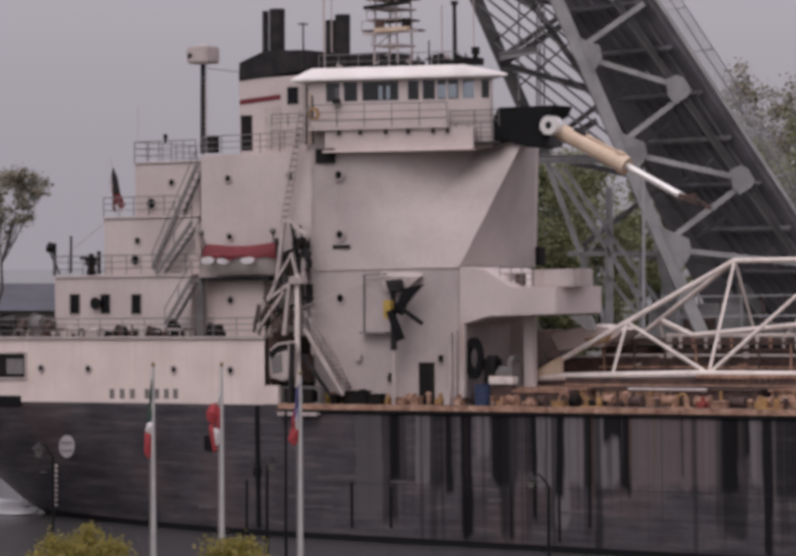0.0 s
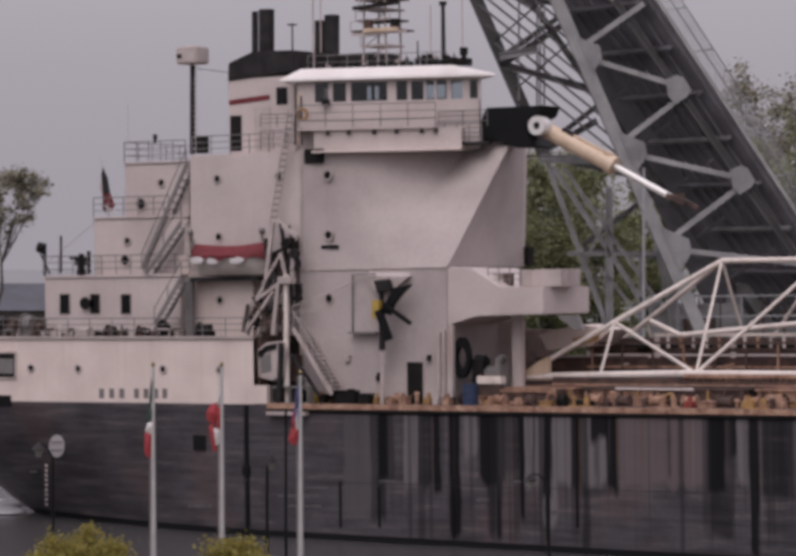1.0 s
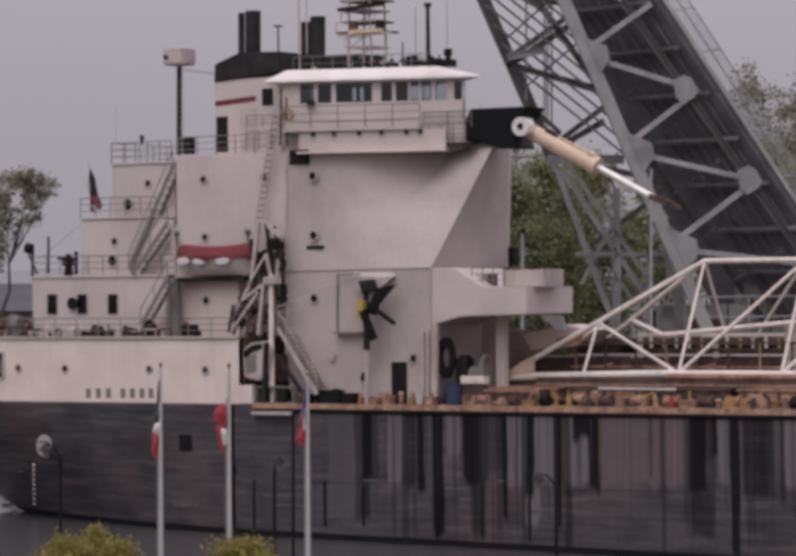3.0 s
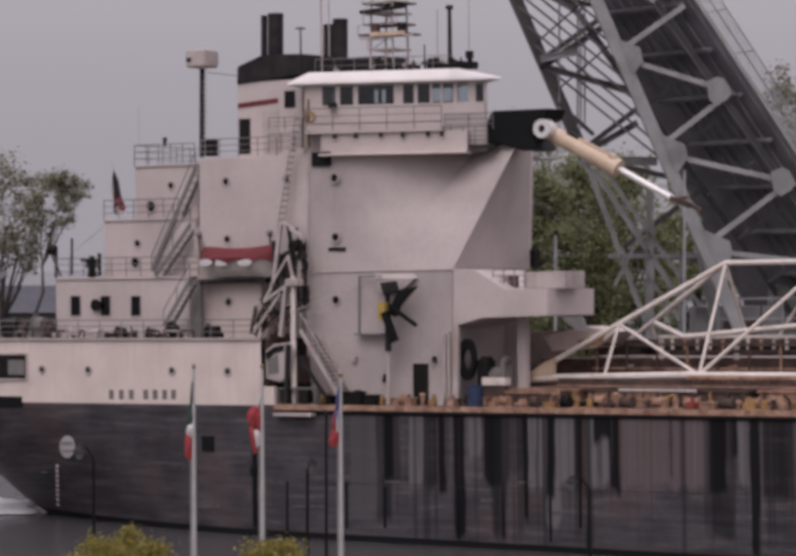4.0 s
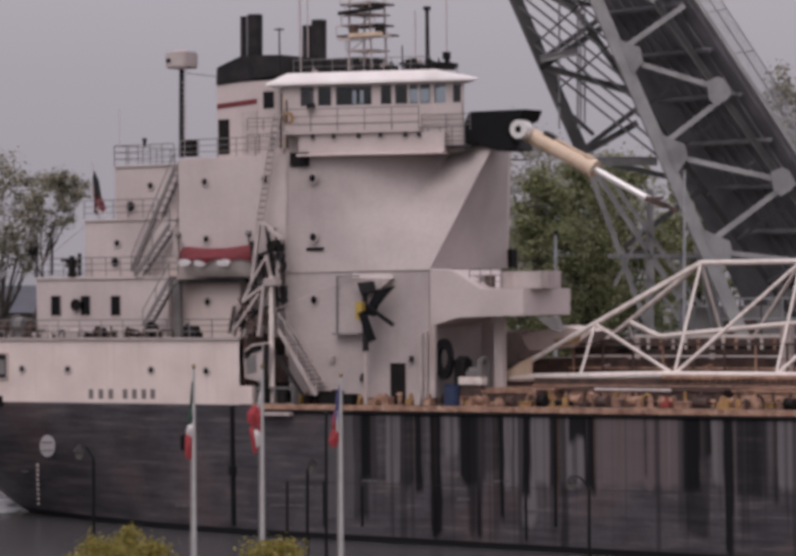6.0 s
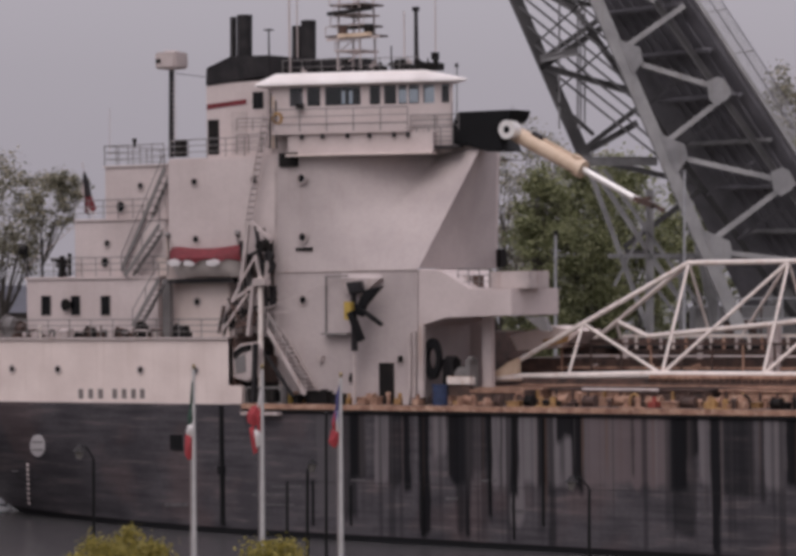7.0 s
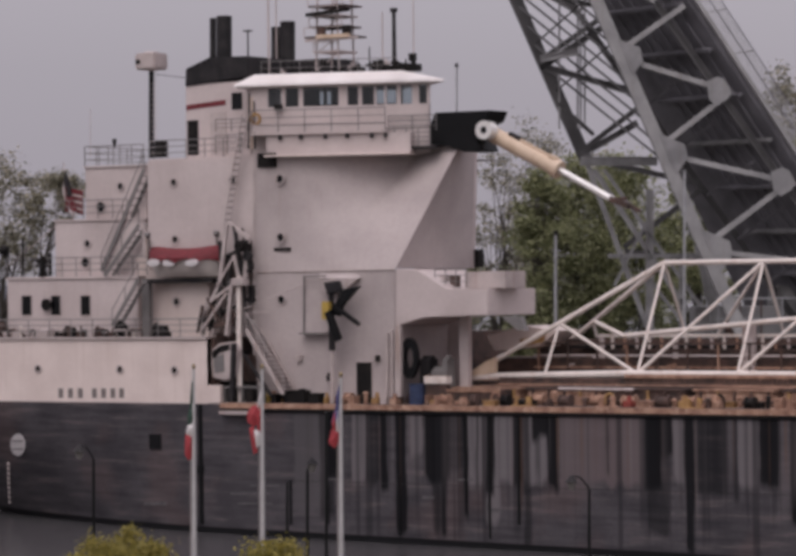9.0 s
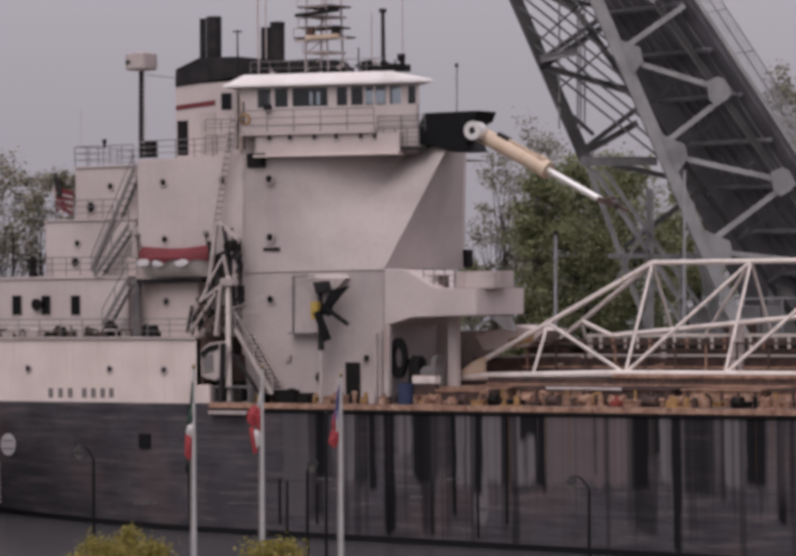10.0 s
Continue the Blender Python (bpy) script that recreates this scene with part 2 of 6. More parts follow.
GOLD = mat("gilt_ball", (0.25, 0.19, 0.10), 0.3, 0.8, 0.1, 5.0, None, 0.0)
FGREEN = mat("green_cloth", (0.03, 0.065, 0.048), 0.8, 0, 0.2, 6.0, None, 0.3)
FWHITE = mat("white_cloth", (0.62, 0.58, 0.58), 0.8, 0, 0.1, 6.0, None, 0.3)
FRED = mat("red_cloth", (0.38, 0.045, 0.055), 0.8, 0, 0.2, 6.0, None, 0.3)
FBLUE = mat("blue_cloth", (0.08, 0.075, 0.20), 0.8, 0, 0.2, 6.0, None, 0.3)
BARK = mat("bark", (0.085, 0.072, 0.060), 0.9, 0, 0.4, 3.0, (0.05, 0.042, 0.036), 0.6)
LEAF = leaf_mat("leaves", (0.10, 0.115, 0.05), (0.38, 0.385, 0.21))
LEAFPALE = leaf_mat("thin_leaves", (0.085, 0.09, 0.055), (0.40, 0.36, 0.27))
LEAFYEL = leaf_mat("yellow_leaves", (0.16, 0.14, 0.03), (0.40, 0.33, 0.085))
GRASS = mat("grass", (0.05, 0.06, 0.02), 0.9, 0, 0.4, 0.3, (0.09, 0.085, 0.04), 0.5)
EARTH = mat("far_bank", (0.07, 0.065, 0.045), 0.95, 0, 0.4, 0.1, (0.04, 0.045, 0.02), 0.4)
SLATE = mat("slate_roof", (0.085, 0.085, 0.105), 0.7, 0, 0.3, 0.5, None, 0.2)
BRICKW = mat("shed_wall", (0.16, 0.14, 0.13), 0.8, 0, 0.3, 0.5, None, 0.2)
FOAM = mat("white_foam", (0.70, 0.69, 0.70), 0.7, 0, 0.15, 4.0, None, 0.5)
WATER = water_mat()
PANE = glass_mat("wheelhouse_glass", (0.66, 0.71, 0.73))

# ---------- mesh helpers: geometry is a pair (vertices, faces) ----------
OFFSET = {}


def join(*gs):
    V, F = [], []
    for v, f in gs:
        o = len(V)
        V += [Vector(p) for p in v]
        F += [tuple(i + o for i in q) for q in f]
    return V, F


def prism(face, way):
    """A flat outline made solid along way."""
    n, way = len(face), Vector(way)
    V = [Vector(p) for p in face] + [Vector(p) + way for p in face]
    F = [tuple(range(n)), tuple(range(2 * n - 1, n - 1, -1))]
    F += [(i, i + n, (i + 1) % n + n, (i + 1) % n) for i in range(n)]
    return V, F


def block(x0, x1, y0, y1, z0, z1):
    return prism([(x0, y0, z0), (x1, y0, z0), (x1, y0, z1), (x0, y0, z1)], (0, y1 - y0, 0))


def tube(p, q, r, r2=None, n=8):
    p, q = Vector(p), Vector(q)
    d = (q - p).normalized()
    a = d.orthogonal().normalized()
    b = d.cross(a)
    r2 = r if r2 is None else r2
    ring = [(math.cos(2 * math.pi * i / n), math.sin(2 * math.pi * i / n)) for i in range(n)]
    V = [p + (a * c + b * s) * r for c, s in ring] + [q + (a * c + b * s) * r2 for c, s in ring]
    F = [tuple(range(n))[::-1], tuple(range(n, 2 * n))]
    F += [(i, (i + 1) % n, (i + 1) % n + n, i + n) for i in range(n)]
    return V, F


def girder(p, q, w, h, side=(0, 1, 0)):
    """A bar of rectangular section; side: the way of its width w."""
    p, q = Vector(p), Vector(q)
    d = (q - p).normalized()
    s = Vector(side)
    s = (s - d * s.dot(d)).normalized()
    u = d.cross(s)
    c = [s * (w / 2) + u * (h / 2), -s * (w / 2) + u * (h / 2), -s * (w / 2) - u * (h / 2), s * (w / 2) - u * (h / 2)]
    return prism([p + x for x in c], q - p)


def ibeam(p, q, w, h, side=(0, 1, 0), t=0.06):
    """A built-up member: two flanges and a web."""
    p, q = Vector(p), Vector(q)
    d = (q - p).normalized()
    s = Vector(side)
    s = (s - d * s.dot(d)).normalized()
    u = d.cross(s)
    return join(girder(p + u * (h / 2 - t / 2), q + u * (h / 2 - t / 2), w, t, side), girder(p - u * (h / 2 - t / 2), q - u * (h / 2 - t / 2), w, t, side), girder(p, q, t, h - 2 * t, side))


def disc(c, r, way, n=16):
    c, way = Vector(c), Vector(way)
    return tube(c, c + way, r, r, n)


def ring(c, r, thick, way, n=16):
    """A flat ring made solid along way."""
    c, way = Vector(c), Vector(way)
    d = way.normalized()
    a = d.orthogonal().normalized()
    b = d.cross(a)
    V, F = [], []
    for i in range(n):
        e = a * math.cos(2 * math.pi * i / n) + b * math.sin(2 * math.pi * i / n)
        V += [c + e * (r - thick), c + e * (r + thick), c + e * (r + thick) + way, c + e * (r - thick) + way]
    for i in range(n):
        o, k = 4 * i, 4 * ((i + 1) % n)
        F += [(o + j, o + (j + 1) % 4, k + (j + 1) % 4, k + j) for j in range(4)]
    return V, F


def sheet(rows):
    """A surface through rows of points."""
    n = len(rows[0])
    V = [p for r in rows for p in r]
    F = [(i * n + j, i * n + j + 1, (i + 1) * n + j + 1, (i + 1) * n + j) for i in range(len(rows) - 1) for j in range(n - 1)]
    return V, F


def root(ob):
    while ob.parent:
        ob = ob.parent
    return ob


def part(name, geo, material, parent=None, label="", bevel=0.0, smooth=False):
    V, F = geo
    o = OFFSET.get(root(parent).name, Vector()) if parent else Vector()
    me = bpy.data.meshes.new(name)
    me.from_pydata([Vector(v) - o for v in V], [], F)
    bm = bmesh.new()
    bm.from_mesh(me)
    bmesh.ops.recalc_face_normals(bm, faces=bm.faces)
    if bevel:
        bmesh.ops.bevel(bm, geom=[e for e in bm.edges if e.is_manifold and e.calc_face_angle(0) > 0.5], offset=bevel, segments=2, affect="EDGES", clamp_overlap=True)
    bm.to_mesh(me)
    bm.free()
    if smooth:
        me.polygons.foreach_set("use_smooth", [True] * len(me.polygons))
        me.set_sharp_from_angle(angle=radians(40))
    me.materials.append(material)
    ob = new(name, me)
    ob.parent = parent
    if label:
        ob["label"] = label
    return ob


AFLOAT = []


def ship_thing(name, label, category, at=(0, 0, 0), group=""):
    ob = new(name)
    ob.empty_display_size = 0.3
    OFFSET[ob.name] = Vector(at)
    ob.matrix_basis = SHIP0 @ Matrix.Translation(Vector(at))
    AFLOAT.append((ob, Vector(at)))
    return tagged(ob, label, category, group)


def land_thing(name, label, category, at, group=""):
    ob = new(name)
    ob.empty_display_size = 0.3
    OFFSET[ob.name] = Vector(at)
    ob.matrix_basis = Matrix.Translation(Vector(at))
    return tagged(ob, label, category, group)


INB = Vector((0, 1, 0))             # inboard
MAIN = S(784, 800, 0).z             # height of the main deck
POOP = S(300, 667, 0).z             # height of the poop deck

# ---------- water, banks ----------
RIVER = -0.34                       # height of the water
water = tagged(part("water", sheet([[Vector((x, y, RIVER)) for x in (-4000, -300, 0, 300, 4000)] for y in (-600, 0, 200, 400, 4500)]), WATER), "dark grey rippled river water around the ship", "water", kind="structure")
FWD = Vector((math.cos(radians(HEAD)), -math.sin(radians(HEAD)), 0))


def along(x, off, z):
    """A place beside the river: x metres along it, off metres from the ship's side, away from the eye."""
    return Vector((0, DIST, z)) + FWD * x + Vector((math.sin(radians(HEAD)), math.cos(radians(HEAD)), 0)) * off


ground = tagged(part("ground", prism([along(-400, -46, 2.5), along(400, -46, 2.5), along(400, -500, 2.5), along(-400, -500, 2.5)], (0, 0, -6)), GRASS), "rough grass on the near bank of the river", "ground", kind="structure")
far_bank = tagged(part("far_bank", prism([along(-3500, 45, 2.0), along(3500, 45, 2.0), along(3500, 260, 2.0), along(-3500, 260, 2.0)], (0, 0, -6)), EARTH), "dark earth and scrub on the far bank", "ground", kind="structure")

# ---------- the ship ----------
ship = ship_thing("freighter", "self-unloading lake freighter with black hull and white house aft", "ship")


def side_y(x, z, zd):
    """How far inboard the near side lies: full amidships, finer aft, finest at the water."""
    d = 0.0 if x > -27 else 10.3 * (1 - math.sqrt(max(0, 1 - ((-27 - x) / 10.5) ** 2)))
    w = 0.0 if x > -8 else 8.5 * min(1.0, (-8 - x) / 26) ** 1.7
    if x > 95:
        d = w = 10.3 * ((x - 95) / 35) ** 2
    f = max(0.0, min(1.0, 1 - z / zd))
    return min(10.3, d + (w - min(w, d) * 0) * f ** 1.6)


def hull_shell(z0, z1, steps, xs):
    near, far = [], []
    for x in xs:
        lift = 0 if x > -23 else ((-23 - x) / 14) ** 1.3 * 4.2
        zs = [max(z0, z0 + lift) + (z1 - max(z0, z0 + lift)) * k / steps for k in range(steps + 1)]
        near.append([Vector((x, side_y(x, z, MAIN), z)) for z in zs])
        far.append([Vector((x, 20.6 - p.y, p.z)) for p in near[-1]])
    stern = [[a, b] for a, b in zip(near[0], far[0])]
    top = [[r[-1], f[-1]] for r, f in zip(near, far)]
    return join(sheet(near), sheet(far), sheet(stern), sheet(top))


xs_all = [-37.4 + 0.5 * i for i in range(40)] + [-17 + 1.0 * i for i in range(30)] + [14, 18, 24, 30, 40, 50, 60, 70, 80, 90, 95, 100, 105, 110, 115, 120, 125, 130]
hull = part("hull", hull_shell(-1.5, MAIN, 14, xs_all), HULL, ship, "black hull with rust runs and scuffs", smooth=True)
XP = S(548, 790, 0).x               # fore end of the white strake
XP2 = S(521, 700, 0).x
strake_xs = [x for x in xs_all if x < XP2 - 0.3] + [XP2]


side_rows = [[Vector((x, side_y(x, MAIN, MAIN) - 0.004, z)) for z in (MAIN - 0.02, POOP)] for x in strake_xs]
far_rows = [[Vector((p.x, 20.6 - p.y, p.z)) for p in q] for q in side_rows]
strake = part("poop_side", sheet(side_rows), STRAKE, ship, "white painted poop side plating", smooth=True)
part("far_side", sheet(far_rows), STRAKE, strake, smooth=True)
part("poop_deck", sheet([[a[-1], b[-1]] for a, b in zip(side_rows, far_rows)]), RUSTDK, ship, "dark red-brown deck")
part("stern_plate", sheet([side_rows[0], far_rows[0]]), STRAKE, strake)
part("cap_rail", join(*[girder((a, side_y(a, MAIN, MAIN), POOP + 0.05), (b, side_y(b, MAIN, MAIN), POOP + 0.05), 0.3, 0.12) for a, b in zip(strake_xs, strake_xs[1:])]), DULL, strake)
p, q = S(520, 760, 0), S(548, 797, 0)
part("fore_plate", block(p.x, q.x, 0.0, 0.35, MAIN, p.z), STRAKE, ship, bevel=0.03)


def porthole(u, v, y, parent, r=0.24):
    c = S(u, v, y)
    c.y -= 0.03
    o = part("porthole", ring(c, r, 0.045, (0, -0.05, 0)), DULL, parent)
    part("glass", disc(c + Vector((0, 0.02, 0)), r, (0, -0.03, 0)), PORT, o)
    return o


for u, v in ((82, 726), (175, 727), (343, 728), (455, 730)):
    porthole(u, v, 0.0, strake, 0.22)
# mooring opening with its frame
a, b = S(-8, 697, 0), S(50, 745, 0)
mo = part("mooring_port", join(*[girder(p, q, 0.10, 0.12) for p, q in ((S(-8, 695, -0.05), S(51, 695, -0.05)), (S(51, 695, -0.05), S(51, 746, -0.05)), (S(51, 746, -0.05), S(-8, 746, -0.05)))]), DULL, strake)
part("dark_opening", block(a.x, b.x, -0.03, -0.012, b.z, a.z), DARK, mo)
part("inner_plate", block(S(14, 720, 0).x, b.x - 0.12, -0.05, -0.035, b.z + 0.25, a.z - 0.3), RAILG, mo)
# name on the poop side, kept as plain bars
for k, u in enumerate((221, 241, 261, 290, 309, 328, 346)):
    a, b = S(u - 6.5, 765, 0), S(u + 6.5, 787, 0)
    part("name_bar", block(a.x + 0.06, b.x - 0.06, -0.02, -0.008, b.z + 0.04, a.z - 0.04), NAMEG, strake)
# marks on the stern
def on_hull(u, v):
    p = S(u, v, 0)
    for _ in range(6):
        p = S(u, v, side_y(p.x, p.z, MAIN))
    return p


rim = [on_hull(133 + 15 * math.cos(t), 880 + 22 * math.sin(t)) - INB * 0.08 for t in [2 * math.pi * i / 18 for i in range(18)]]
oval = part("stern_mark", prism(rim, (0, 0.06, 0)), FWHITE, hull, "white oval mark with two dark bars")
for v in (872, 888):
    p, q = on_hull(122, v), on_hull(144, v)
    part("mark_bar", girder(p - INB * 0.09, q - INB * 0.09, 0.03, 0.09), RAILG, oval)
# pale rubbed patches low on the side
for u, v, w, h in ((415, 998, 46, 8), (1112, 1012, 26, 9), (1100, 1003, 10, 16), (1052, 950, 30, 5), (1490, 1018, 30, 6), (85, 930, 14, 5), (975, 986, 24, 6), (785, 949, 30, 4), (640, 962, 60, 4), (610, 978, 80, 4), (620, 998, 70, 4)):
    a, b = on_hull(u - w / 2, v), on_hull(u + w / 2, v)
    part("rubbed_patch", girder(a - INB * 0.008, b - INB * 0.008, 0.012, h / 38), SCUFF, hull)
for k in range(9):
    p = on_hull(112, 918 + k * 9.5)
    part("draught_mark", block(p.x - 0.09, p.x + 0.09, p.y - 0.06, p.y, p.z - 0.09, p.z + 0.09), DULL, hull)
# overboard opening, rubbing pipe, seams and fenders on the hull
a, b = S(402, 858, 0), S(426, 888, 0)
part("overboard_port", block(a.x, b.x, -0.02, 0.3, b.z, a.z), BLACK, hull)
x = S(508, 900, 0).x
part("discharge_pipe", join(tube((x, 0.02, 0.3), (x, 0.02, MAIN - 0.1), 0.16), tube((x - 0.02, -0.02, 3.2), (x - 0.02, -0.02, 3.7), 0.26)), BLACK, hull)
for u, vt, vb in ((693, 950, 1040), (770, 960, 1040), (915, 940, 1075), (1100, 815, 1090), (1052, 820, 985), (1160, 815, 1040)):
    p, q = S(u, vt, 0), S(u, vb, 0)
    part("fender_bar", block(p.x - 0.07, p.x + 0.07, -0.06, 0.0, max(0.1, q.z), p.z), BLACK, hull)
part("seam", block(-8, 90, -0.010, 0.0, 2.9, 2.93), SOOT, hull)
# rusty deck edge
part("sheer_strake", block(XP + 0.1, 95, -0.20, 0.02, MAIN - 0.24, MAIN + 0.05), RUST, hull, "rusty deck edge")
# black pipe that draws the shadow band under the deck edge
part("edge_shadow_pipe", tube((XP + 0.1, -0.05, MAIN - 0.38), (95, -0.05, MAIN - 0.38), 0.09), BLACK, hull)


def railing(pts, height=1.05, step=1.5, rails=3, parent=ship, material=RAILG, thick=0.032):
    """A rail along a line of points on a deck: posts and level bars."""
    r = part("railing", join(*[tube(a + Vector((0, 0, height)), b + Vector((0, 0, height)), thick, n=6) for a, b in zip(pts, pts[1:])]), material, parent)
    for a, b in zip(pts, pts[1:]):
        for k in range(1, rails):
            o = Vector((0, 0, height * k / rails))
            part("rail", tube(a + o, b + o, thick * 0.75, n=5), material, r)
        n = max(1, round((b - a).length / step))
        for i in range(n + 1):
            s = a + (b - a) * (i / n)
            part("post", tube(s, s + Vector((0, 0, height)), thick, n=5), material, r)
    return r


def level(u0, u1, v, y):
    a, b = S(u0, v, y), S(u1, v, y)
    b.z = a.z
    return [a, b]


def stair(a, b, width=0.8, parent=ship, material=DULL, treads=9):
    """An inclined ladder with two strings, treads and hand rails."""
    w = Vector((0, width, 0))
    up = Vector((0, 0, 0.95))
    s = part("stair", join(girder(a, b, 0.07, 0.22), girder(a + w, b + w, 0.07, 0.22)), material, parent)
    for i in range(1, treads):
        m = a + (b - a) * (i / treads)
        part("tread", girder(m, m + w, 0.22, 0.04, (1, 0, 0)), material, s)
    part("hand_rail", join(tube(a + up, b + up, 0.03, n=6), tube(a, a + up, 0.03, n=6), tube(b, b + up, 0.03, n=6), tube((a + b) / 2, (a + b) / 2 + up, 0.03, n=6)), material, s)
    return s


def walls(name, poly, y0, y1, label="", material=WHITE, bevel=0.05, parent=ship):
    """A house block: outline on bearings in the plane y0, made solid to y1."""
    return part(name, prism([S(u, v, y0) for u, v in poly], (0, y1 - y0, 0)), material, parent, label, bevel)


def box(name, u0, u1, v0, v1, y0, y1, material=WHITE, parent=ship, label="", bevel=0.04):
    """An upright box: bearings of its near face, y from y0 to y1."""
    a, b = S(u0, v0, y0), S(u1, v1, y0)
    x1 = S(u1, (v0 + v1) / 2, y0).x
    x0 = S(u0, (v0 + v1) / 2, y0).x
    zt, zb = S((u0 + u1) / 2, v0, y0).z, S((u0 + u1) / 2, v1, y0).z
    return part(name, block(x0, x1, y0, y1, zb, zt), material, parent, label, bevel), (x0, x1, zb, zt)


def window(u0, u1, v0, v1, y, parent):
    a, b = S(u0, v0, y), S(u1, v1, y)
    w = part("window", join(block(a.x - 0.06, a.x, y - 0.05, y, b.z - 0.06, a.z + 0.06), block(b.x, b.x + 0.06, y - 0.05, y, b.z - 0.06, a.z + 0.06),
                            block(a.x, b.x, y - 0.05, y, a.z, a.z + 0.06), block(a.x, b.x, y - 0.05, y, b.z - 0.06, b.z)), DULL, parent)
    part("pane", block(a.x, b.x, y - 0.02, y - 0.008, b.z, a.z), PORT, w)
    return w


# --- tiers of the after house ---
aft1, d1 = box("after_house", 108, 376, 547, 668, 2.6, 17, label="white after deckhouse with dark windows")
for u in (148, 208, 269):
    window(u - 10, u + 10, 580, 619, 2.6, aft1)
part("boat_deck", block(d1[0] - 0.05, d1[1] + 0.1, 2.5, 18, d1[3], d1[3] + 0.16), WHITE, ship, bevel=0.03)
c = S(188, 598, 2.4)
part("vent_cowl", join(tube(c, c + Vector((0, 0.3, 0)), 0.3), ring(c, 0.32, 0.05, (0, -0.06, 0))), DARK, aft1)
box("boat_recess_wall", 372, 520, 500, 668, 3.3, 16, STRAKE, label="white wall behind the lifeboat")
porthole(455, 592, 3.3, ship, 0.24)
box("recess_pillar", 384, 399, 547, 665, 2.45, 2.8, RAILG, bevel=0.02)
# dark bar in place of the shadow line under the lifeboat
box("boat_shadow_bar", 388, 528, 546, 554, 2.4, 3.25, SOOT, bevel=0.02)
aft2, d2 = box("second_tier", 205, 392, 430, 545, 3.4, 16, label="white second deckhouse tier")
for u, v in ((272, 475), (268, 513)):
    porthole(u, v, 3.4, aft2, 0.24 if u > 270 else 0.34)
part("upper_deck", block(d2[0] - 0.05, d2[1] + 0.1, 3.3, 17, d2[3], d2[3] + 0.13), WHITE, ship, bevel=0.03)
aft3, d3 = box("third_tier", 266, 392, 322, 430, 4.0, 14, label="white third deckhouse tier")
porthole(339, 360, 4.0, aft3, 0.24)
porthole(299, 402, 4.0, aft3, 0.36)
part("top_deck", block(d3[0] - 0.05, d3[1] + 0.1, 3.9, 14.5, d3[3], d3[3] + 0.12), WHITE, ship, bevel=0.03)
big, d4 = box("engine_casing", 394, 616, 302, 500, 2.5, 18, label="tall plain white engine casing", bevel=0.12)
for u, v in ((450, 352), (453, 467), (571, 347)):
    porthole(u, v, 2.5, big)
part("casing_fillet", prism([S(385, 440, 2.5), S(420, 500, 2.5), S(385, 505, 2.5)], (0, 1.5, 0)), DULL, big)

# railings of the tiers
zr = d1[3] + 0.16
railing([Vector((d1[0], 2.6, zr)), Vector((S(395, 530, 2.6).x, 2.6, zr))], 1.15, 1.1)
zr = d2[3] + 0.13
railing([Vector((d2[0], 3.4, zr)), Vector((d3[1] - 1.0, 3.4, zr))], 1.15, 1.2)
zr = d3[3] + 0.12
railing([Vector((d3[0], 4.0, zr)), Vector((d3[1] - 0.2, 4.0, zr))], 1.2, 0.9)
railing([Vector((d3[0], 4.0, zr)), Vector((d3[0], 11, zr))], 1.2, 1.5)
part("lamp_bracket", join(tube((S(326, 280, 4).x, 4, zr + 1.1), (S(326, 280, 4).x, 4, zr + 1.45), 0.09), tube((S(326, 270, 4).x, 4, zr + 1.35), (S(326, 270, 4).x, 4, zr + 1.6), 0.13)), DARK, ship)
railing([Vector((x, side_y(x, MAIN, MAIN) + 0.3, POOP + 0.1)) for x in (-33.5, -31, -27)] + [Vector((XP2 - 0.5, 0.3, POOP + 0.1))], 1.05, 1.6)
# stairs between tiers
stair(S(308, 540, 2.3), S(378, 438, 2.3), 0.8, material=RAILG)
stair(S(300, 530, 3.2), S(388, 325, 3.2), 0.8, treads=14, material=RAILG)
stair(S(325, 640, 1.2), S(378, 548, 1.2), 0.8, material=RAILG)
# stern gear on the tiers: small davit, searchlights, winches
for u, v0, v1, y, r in ((140, 465, 538, 2.5, 0.07), (108, 480, 545, 3, 0.10), (180, 500, 540, 2.5, 0.16), (195, 495, 540, 3.0, 0.12)):
    part("stanchion", tube(S(u, v1, y), S(u, v0, y), r), DARK, ship)
part("searchlight", join(disc(S(95, 487, 3.0), 0.32, (0.35, 0.1, -0.1)), tube(S(100, 500, 3.0), S(118, 540, 3.0), 0.06)), DARK, ship)
p = S(180, 536, 3.2)
part("capstan", join(tube((p.x, 3.2, d1[3] + 0.16), (p.x, 3.2, d1[3] + 0.75), 0.3, 0.22, 12), tube((p.x, 3.2, d1[3] + 0.75), (p.x, 3.2, d1[3] + 1.25), 0.42, 0.34, 12), tube((p.x - 0.8, 3.2, d1[3] + 1.2), (p.x + 0.5, 3.2, d1[3] + 1.15), 0.09, n=8)), DARK, ship, smooth=True)
part("stay", tube(S(110, 520, 3.0), S(205, 440, 3.4), 0.025, n=5), DULL, ship)
